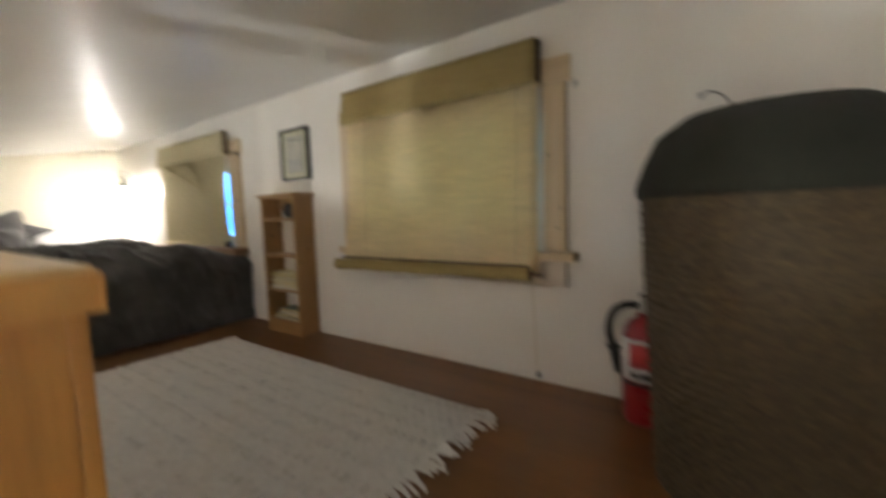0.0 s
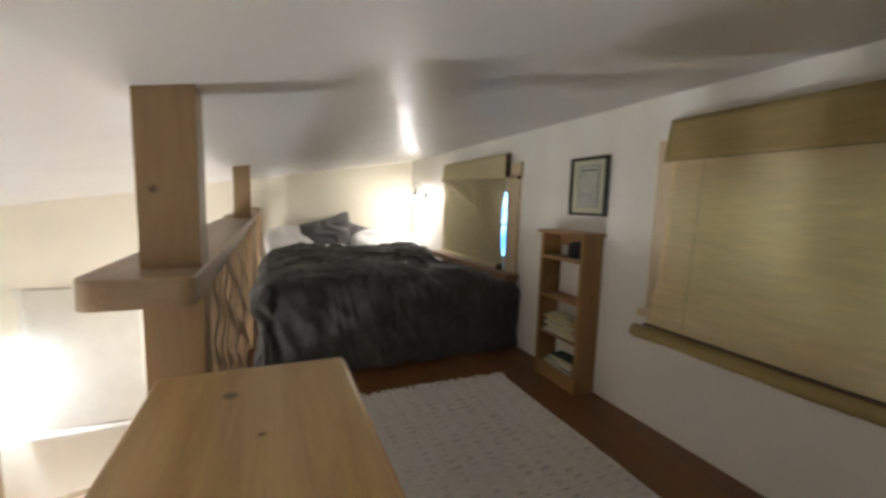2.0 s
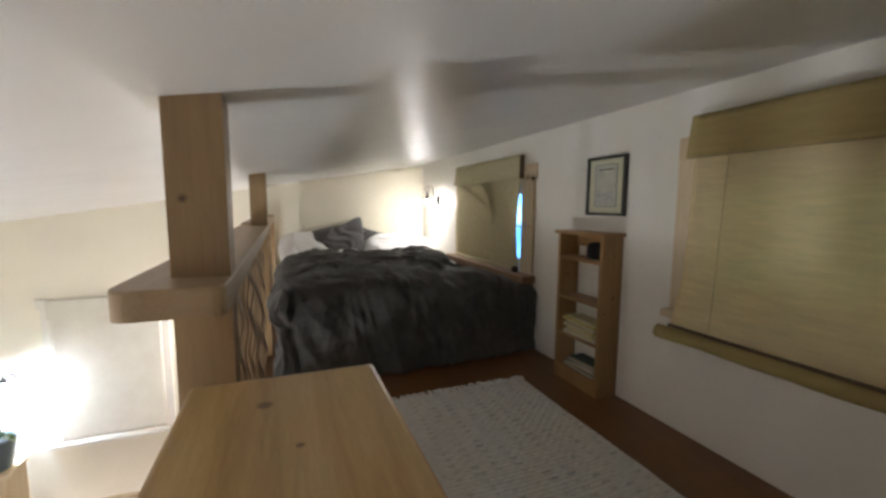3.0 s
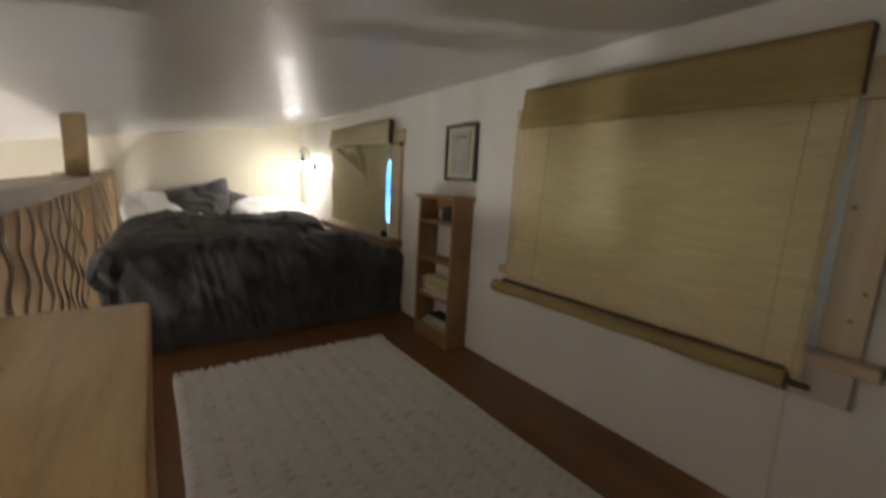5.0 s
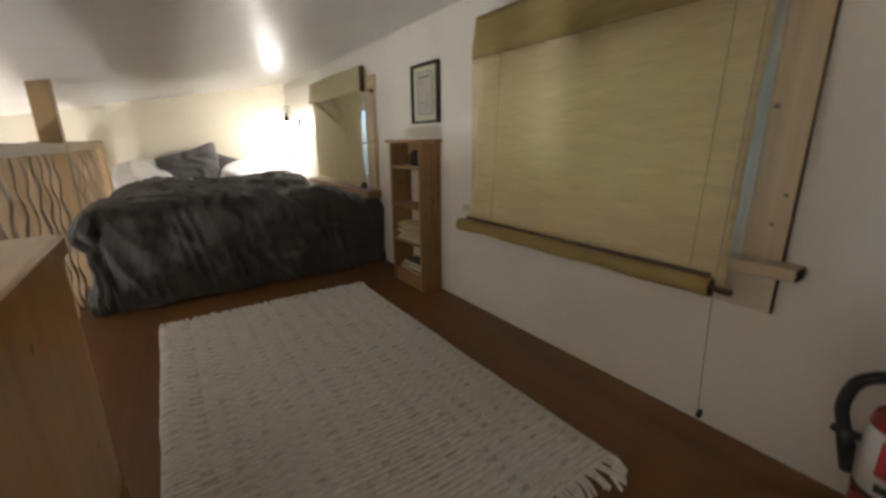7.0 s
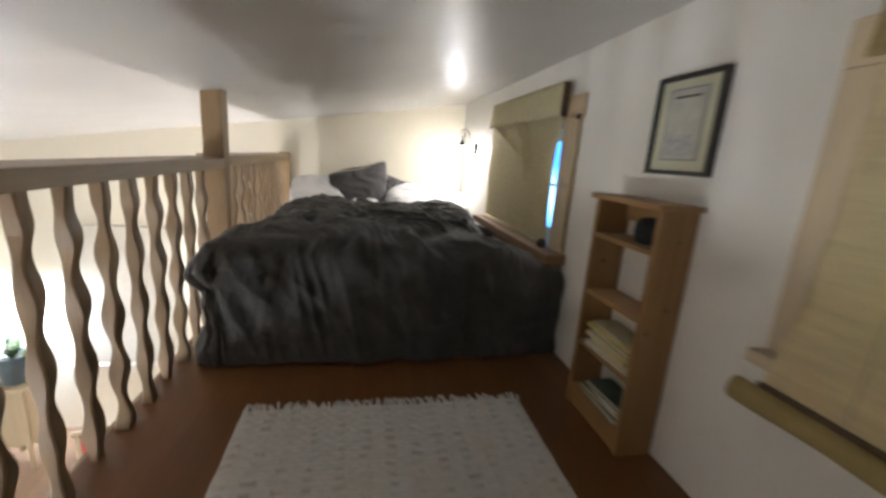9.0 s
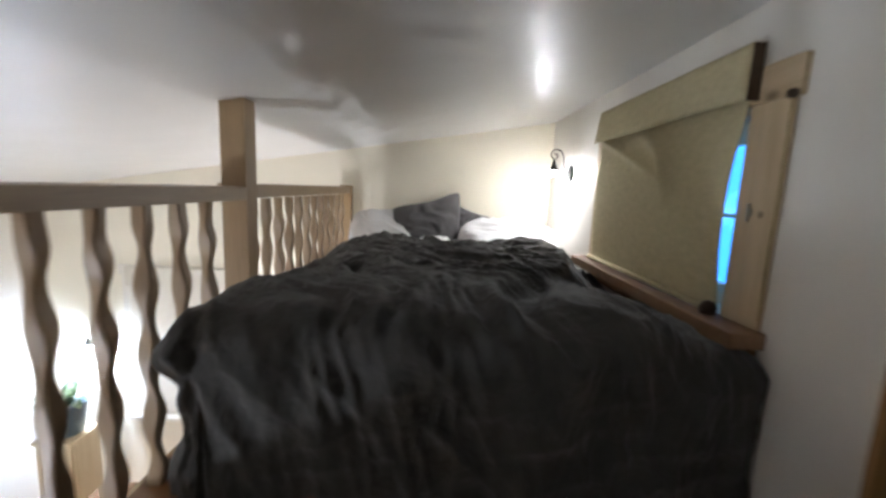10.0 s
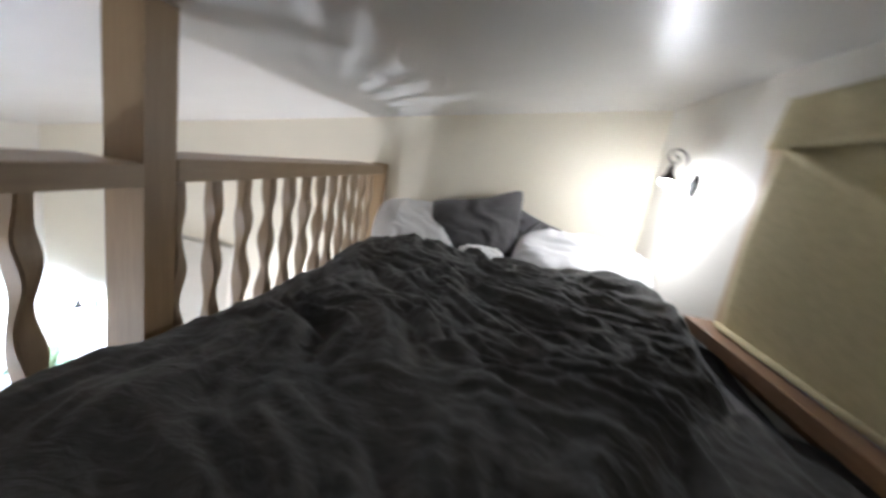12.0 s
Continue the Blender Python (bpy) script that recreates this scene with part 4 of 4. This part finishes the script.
def pillow(name, m, corners, t, material, label, seed, soft=0.5, folds=1.0, ear=0.0):
    """A stuffed pillow between four corners of its own plane: thick middle, creased cover; soft rounds its corners."""
    n = 56
    top, bot = np.zeros((n, n, 3)), np.zeros((n, n, 3))
    (ax, ay), (bx, by), (cx, cy), (dx, dy) = corners
    for i in range(n):
        for j in range(n):
            u, v = j / (n - 1) * 2 - 1, i / (n - 1) * 2 - 1
            s = (max(0, 1 - u ** 4) * max(0, 1 - v ** 4)) ** 0.42
            u2 = u * math.sqrt(1 - soft * v * v / 2) * (1 - 0.07 * (1 - v * v) * (1 - soft))
            v2 = v * math.sqrt(1 - soft * u * u / 2) * (1 - 0.10 * (1 - u * u) * (1 - soft))
            p, q = (u2 + 1) / 2, (v2 + 1) / 2
            x = (ax * (1 - p) + bx * p) * (1 - q) + (dx * (1 - p) + cx * p) * q
            y = (ay * (1 - p) + by * p) * (1 - q) + (dy * (1 - p) + cy * p) * q
            y += ear * math.exp(-((u - 1) ** 2 + (v - 1) ** 2) / 0.34)
            w = u * 0.8 + v * 0.6 + 0.55 * n3(u * 1.2 + seed, v * 1.2, 2.0)
            wr = 0.022 * ridge(w * 1.9 + seed, (v - u) * 1.1, seed) + 0.010 * ridge(w * 4.5 + seed, (v - u) * 1.8, seed + 3) + 0.010 * n3(u * 3 + seed, v * 3, seed * 2)
            top[i, j] = (x, y, t / 2 * s + folds * wr * min(1, s * 1.5))
            bot[i, j] = (x, y, -t / 2 * s * 0.8)
    bm = grid_mesh(top)
    me = bpy.data.meshes.new("tmp")
    b2 = grid_mesh(bot[:, ::-1])
    b2.to_mesh(me)
    b2.free()
    bm.from_mesh(me)
    bpy.data.meshes.remove(me)
    bmesh.ops.remove_doubles(bm, verts=bm.verts, dist=0.0006)
    ob = new(name, mesh_of(name, bm, material, True))
    ob.matrix_basis = m
    return tagged(ob, label, "pillow", "pillows on the bed")


def oblong(w, h):
    return ((-w / 2, -h / 2), (w / 2, -h / 2), (w / 2, h / 2), (-w / 2, h / 2))


pillow("pillow", pose(-1.53, 5.44, 0.555, 42, 0, 6), oblong(0.58, 0.50), 0.24, M_WHITE, "white pillow leaning against the head wall", 1.3, 0.62, 0.7)
pillow("pillow", pose(-0.435, 5.37, 0.515, 30, 1, -3), oblong(0.90, 0.52), 0.27, M_WHITE, "wide white pillow lit by the wall lamp", 2.7, 0.55, 1.4)
pillow("pillow", pose(-1.08, 5.56, 0.67, 74, 0, 3), ((-0.37, -0.25), (0.23, -0.25), (0.265, 0.235), (-0.42, 0.115)), 0.34, M_DARKPIL,
       "charcoal grey pillow propped up, one corner standing up", 4.1, 0.45, 0.75, 0.075)
pillow("pillow", pose(-0.78, 5.60, 0.60, 72, 0, -4), ((-0.24, -0.18), (0.10, -0.16), (0.235, 0.125), (-0.10, 0.24)), 0.17, M_DARKPIL,
       "charcoal grey pillow slumped behind another", 5.6, 0.05, 1.2)
pillow("pillow", pose(-1.06, 5.27, 0.475, 24, 0, 10), oblong(0.32, 0.26), 0.12, M_WHITE, "small white pillow half under the duvet", 7.2, 0.5, 0.5)


# ---- wall lamps ----
def wall_sconce(bulb, label):
    """Mounted at the origin on a wall that faces -x."""
    s = thing("wall_sconce", (0, 0, 0), label, "wall lamp", "wall sconces")
    bm = lathe([(0.0, 0.0), (0.030, 0.002), (0.034, 0.008), (0.024, 0.014), (0.010, 0.020), (0.0, 0.022)], 24)
    bmesh.ops.transform(bm, matrix=Matrix.Rotation(-math.pi / 2, 4, "Y") @ Matrix.Diagonal((2.0, 1.35, 2.0, 1)), verts=bm.verts)
    part("wall_plate", bm, M_PLATE, s, "oval bronze wall plate", True)
    arm = spline([(-0.018, 0, 0.012), (-0.040, 0, 0.012), (-0.068, 0, 0.05), (-0.078, 0, 0.125), (-0.110, 0, 0.172), (-0.155, 0, 0.172), (-0.178, 0, 0.140),
                  (-0.162, 0, 0.110), (-0.136, 0, 0.106), (-0.124, 0, 0.126), (-0.136, 0, 0.145), (-0.149, 0, 0.138)], 6)
    part("arm", tube(arm, 0.0048, 8), M_IRON, s, "curled bronze arm", True)
    part("lower_scroll", tube(spline([(-0.018, 0, 0.0), (-0.034, 0, -0.012), (-0.036, 0, -0.035), (-0.022, 0, -0.042), (-0.014, 0, -0.03)], 5), 0.004, 7), M_PLATE, s, "", True)
    bell = part("bell", lathe([(0.006, 0.108), (0.008, 0.092), (0.014, 0.082), (0.017, 0.062), (0.026, 0.040), (0.034, 0.024), (0.044, 0.011), (0.042, 0.010), (0.032, 0.023), (0.024, 0.038), (0.013, 0.056), (0.002, 0.06)], 24, (-0.150, 0, 0)), M_IRON, s, "bell-shaped bronze cap", True)
    part("bulb", lathe([(0.009, 0.042), (0.014, 0.034), (0.024, 0.018), (0.034, 0.004), (0.034, -0.010), (0.018, -0.020), (0.001, -0.022)], 20, (-0.150, 0, 0)), bulb, bell, "lit frosted bulb", True)
    return s


up = wall_sconce(M_BULB, "lit bronze wall lamp with a curled arm over the bed")
up.location = (-0.001, 5.15, 1.135)
low = wall_sconce(M_BULB2, "lit bronze wall lamp beside the lower window")
low.matrix_basis = pose(-4.31, YE - 0.001, -0.66, 0, 0, 90)

# unseen lamps in the room below, placed from shadows: one under the edge of the loft, one across the room
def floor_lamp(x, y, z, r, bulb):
    fl = thing("floor_lamp", (x, y, ZF), "unseen lamp of the room below, drawn as a floor lamp", "floor lamp", "floor lamps below")
    # stand added: only where the light comes from is known
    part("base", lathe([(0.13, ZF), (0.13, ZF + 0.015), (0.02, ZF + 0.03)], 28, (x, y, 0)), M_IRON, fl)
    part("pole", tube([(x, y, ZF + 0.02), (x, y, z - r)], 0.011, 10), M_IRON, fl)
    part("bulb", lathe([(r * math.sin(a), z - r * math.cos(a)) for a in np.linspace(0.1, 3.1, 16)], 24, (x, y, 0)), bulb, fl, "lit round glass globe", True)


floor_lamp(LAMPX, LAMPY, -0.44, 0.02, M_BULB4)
floor_lamp(-4.30, 1.50, -1.075, 0.145, M_BULB3)


# ---- fire extinguisher ----
ex = thing("fire_extinguisher", (-0.135, 0.285, 0.0), "red fire extinguisher with white label and black hose on the floor", "fire extinguisher")
EC = (-0.135, 0.285, 0.0)
part("cylinder", lathe([(0.055, 0.0), (0.066, 0.006), (0.070, 0.02), (0.070, 0.31), (0.066, 0.34), (0.050, 0.368), (0.026, 0.385), (0.022, 0.40)], 36, EC), M_RED, ex, smooth=True)


def band(r, z0, z1, a0, a1, n=20):
    P = np.zeros((2, n, 3))
    for k in range(n):
        a = radians(a0 + (a1 - a0) * k / (n - 1))
        for i, z in enumerate((z0, z1)):
            P[i, k] = (EC[0] + r * math.cos(a), EC[1] + r * math.sin(a), z)
    return thick(grid_mesh(P), 0.0006)


lab = part("label_band", band(0.0708, 0.165, 0.315, 70, 290, 30), M_LABEL, ex, "white label", True)
part("label_block", band(0.0720, 0.215, 0.300, 150, 215), M_PRINTRED, lab, "red block on the label", True)
for k, (a0, a1) in enumerate(((155, 175), (180, 205), (215, 250))):
    part("label_bar", band(0.0720, 0.178, 0.198, a0, a1, 8), M_INK, lab)
part("clamp", band(0.0716, 0.150, 0.160, 0, 359, 40), M_BLACK, ex, "", True)
part("valve", lathe([(0.018, 0.400), (0.020, 0.41), (0.020, 0.44), (0.012, 0.452)], 18, EC), M_STEEL, ex, smooth=True)
part("carry_handle", boxes((-0.147, -0.123, 0.225, 0.30, 0.436, 0.446), bevel=0.003), M_BLACK, ex)
lev = boxes((-0.146, -0.124, 0.215, 0.30, 0.456, 0.466), bevel=0.003)
bmesh.ops.rotate(lev, cent=(-0.135, 0.30, 0.46), matrix=Matrix.Rotation(radians(-10), 3, "X"), verts=lev.verts)
part("squeeze_lever", lev, M_BLACK, ex)
part("gauge", lathe([(0.016, 0.0), (0.016, 0.012), (0.012, 0.014)], 16, (-0.165, 0.285, 0.418)), M_STEEL, ex)
part("hose", tube(spline([(-0.14, 0.30, 0.425), (-0.15, 0.345, 0.425), (-0.158, 0.385, 0.395), (-0.162, 0.398, 0.33), (-0.160, 0.385, 0.27)], 6), 0.0135, 10), M_BLACK, ex, "black rubber hose", True)
part("nozzle", tube([(-0.160, 0.386, 0.275), (-0.158, 0.376, 0.235), (-0.156, 0.366, 0.17)], [0.014, 0.017, 0.011], 12), M_BLACK, ex, "", True)
part("hose_clip", boxes((-0.172, -0.150, 0.355, 0.408, 0.262, 0.274), bevel=0.003), M_BLACK, ex)


# ---- hamper ----
HC = (HX, HY, 0.0)
ham = thing("laundry_hamper", HC, "tall woven seagrass hamper with a dark felt lid", "hamper")


def woven_body(r0, r1, h):
    nz, na = 150, 120
    P = np.zeros((nz, na, 3))
    for i in range(nz):
        z = h * i / (nz - 1)
        r = r0 + (r1 - r0) * (z / h)
        row = int(z / 0.022)
        for k in range(na):
            a = 2 * math.pi * k / na
            rr = r + 0.004 * abs(math.sin(math.pi * z / 0.022)) + 0.0025 * math.sin(a * 30 + math.pi * row + 1.5 * n3(a * 3, z * 9, 4.0)) + 0.004 * n3(a * 8, z * 40, 1.0)
            P[i, k] = (HC[0] + rr * math.cos(a), HC[1] + rr * math.sin(a), z)
    return grid_mesh(P, True)


part("basket", woven_body(HR * 0.84, HR, 0.808), M_WICKER, ham, smooth=True)
part("bottom", lathe([(HR * 0.83, 0.0), (HR * 0.83, 0.012)], 40, HC), M_WICKER, ham)
part("lid", lathe([(HR + 0.012, 0.798), (HR + 0.016, 0.827), (HR * 0.985, 0.892), (HR * 0.88, 0.957), (HR * 0.66, 1.002), (HR * 0.3, 1.018), (0.002, 1.022)], 48, HC), M_LIDCLOTH, ham, "dark grey-green domed lid", True)


# ---- room below: plant, stand, chair ----
st = thing("plant_stand", (-4.26, 5.28, ZF), "pale birch plant stand in the room below", "stand")
part("top", boxes((-4.445, -4.105, 5.11, 5.45, -1.375, -1.335), bevel=0.012), M_STAND, st)
for x in (-4.425, -4.155):
    for y in (5.13, 5.40):
        part("leg", boxes((x, x + 0.03, y, y + 0.03, ZF, -1.376), bevel=0.003), M_STAND, st)
part("front_panel", boxes((-4.395, -4.155, 5.135, 5.150, -1.95, -1.376)), M_STAND, st)
part("side_panel", boxes((-4.135, -4.123, 5.165, 5.395, -1.95, -1.376)), M_STAND, st)
pl = thing("potted_plant", (-4.255, 5.27, -1.334), "broad-leaved variegated plant in a dark glazed pot", "plant")
PC = (-4.255, 5.27, 0)
part("pot", lathe([(0.095, -1.334), (0.105, -1.325), (0.145, -1.080), (0.152, -1.060), (0.150, -1.045), (0.138, -1.045), (0.130, -1.080)], 30, PC), M_POT, pl, "dark blue-grey glazed pot", True)
part("soil", lathe([(0.129, -1.095), (0.129, -1.082)], 24, PC), M_SOIL, pl)


def leaf(yaw, length, width, rise, droop):
    n, k = 12, 7
    P = np.zeros((n, k, 3))
    for i in range(n):
        s = i / (n - 1)
        w = 1.25 * width * math.sin(math.pi * min(1, 0.08 + s * 0.92)) ** 0.8 * (1 if s < 0.98 else 0.2)
        out, z = length * s * 0.9, 0.55 * rise * s - droop * s * s
        for j in range(k):
            c = j / (k - 1) * 2 - 1
            P[i, j] = (out, c * w / 2, z + 0.18 * abs(c) * w + 0.004 * math.sin(s * 14) * c)
    bm = thick(grid_mesh(P), 0.0015)
    bmesh.ops.transform(bm, matrix=Matrix.Translation((PC[0], PC[1], -1.085)) @ Matrix.Rotation(radians(yaw), 4, "Z"), verts=bm.verts)
    return bm


for yaw, ln, wd, rise, droop in ((20, 0.26, 0.10, 0.44, 0.12), (110, 0.20, 0.09, 0.50, 0.08), (200, 0.28, 0.11, 0.42, 0.14), (255, 0.27, 0.11, 0.46, 0.15),
                                 (310, 0.26, 0.10, 0.52, 0.12), (230, 0.20, 0.08, 0.36, 0.10), (340, 0.22, 0.09, 0.30, 0.14)):
    part("leaf", leaf(yaw, ln, wd, rise, droop), M_LEAF, pl, smooth=True)

ch = thing("chair", (-3.15, 4.35, ZF), "wooden chair with red upholstered back and seat", "chair")
CX, CY = -3.15, 4.35
for x in (CX - 0.21, CX + 0.17):
    part("front_leg", boxes((x, x + 0.04, CY - 0.22, CY - 0.18, ZF, ZF + 0.42), bevel=0.004), M_STAND, ch)
    part("back_leg", boxes((x, x + 0.04, CY + 0.18, CY + 0.22, ZF, ZF + 0.76), bevel=0.004), M_STAND, ch)
part("seat_frame", boxes((CX - 0.22, CX + 0.22, CY - 0.23, CY + 0.17, ZF + 0.421, ZF + 0.45), bevel=0.006), M_STAND, ch)
part("seat", boxes((CX - 0.21, CX + 0.21, CY - 0.22, CY + 0.16, ZF + 0.4515, ZF + 0.50), bevel=0.02), M_REDCLOTH, ch, "red upholstered seat")
part("backrest", boxes((CX - 0.165, CX + 0.165, CY + 0.175, CY + 0.215, ZF + 0.50, ZF + 0.755), bevel=0.015), M_REDCLOTH, ch, "red upholstered backrest")
rail_pts = [(CX - 0.24 + 0.48 * k / 12, CY + 0.20 + 0.02 * math.sin(math.pi * k / 12), ZF + 0.775 + 0.02 * math.sin(math.pi * k / 12)) for k in range(13)]
part("crest_rail", tube(rail_pts, 0.022, 10), M_STAND, ch, "curved pale wooden crest rail", True)
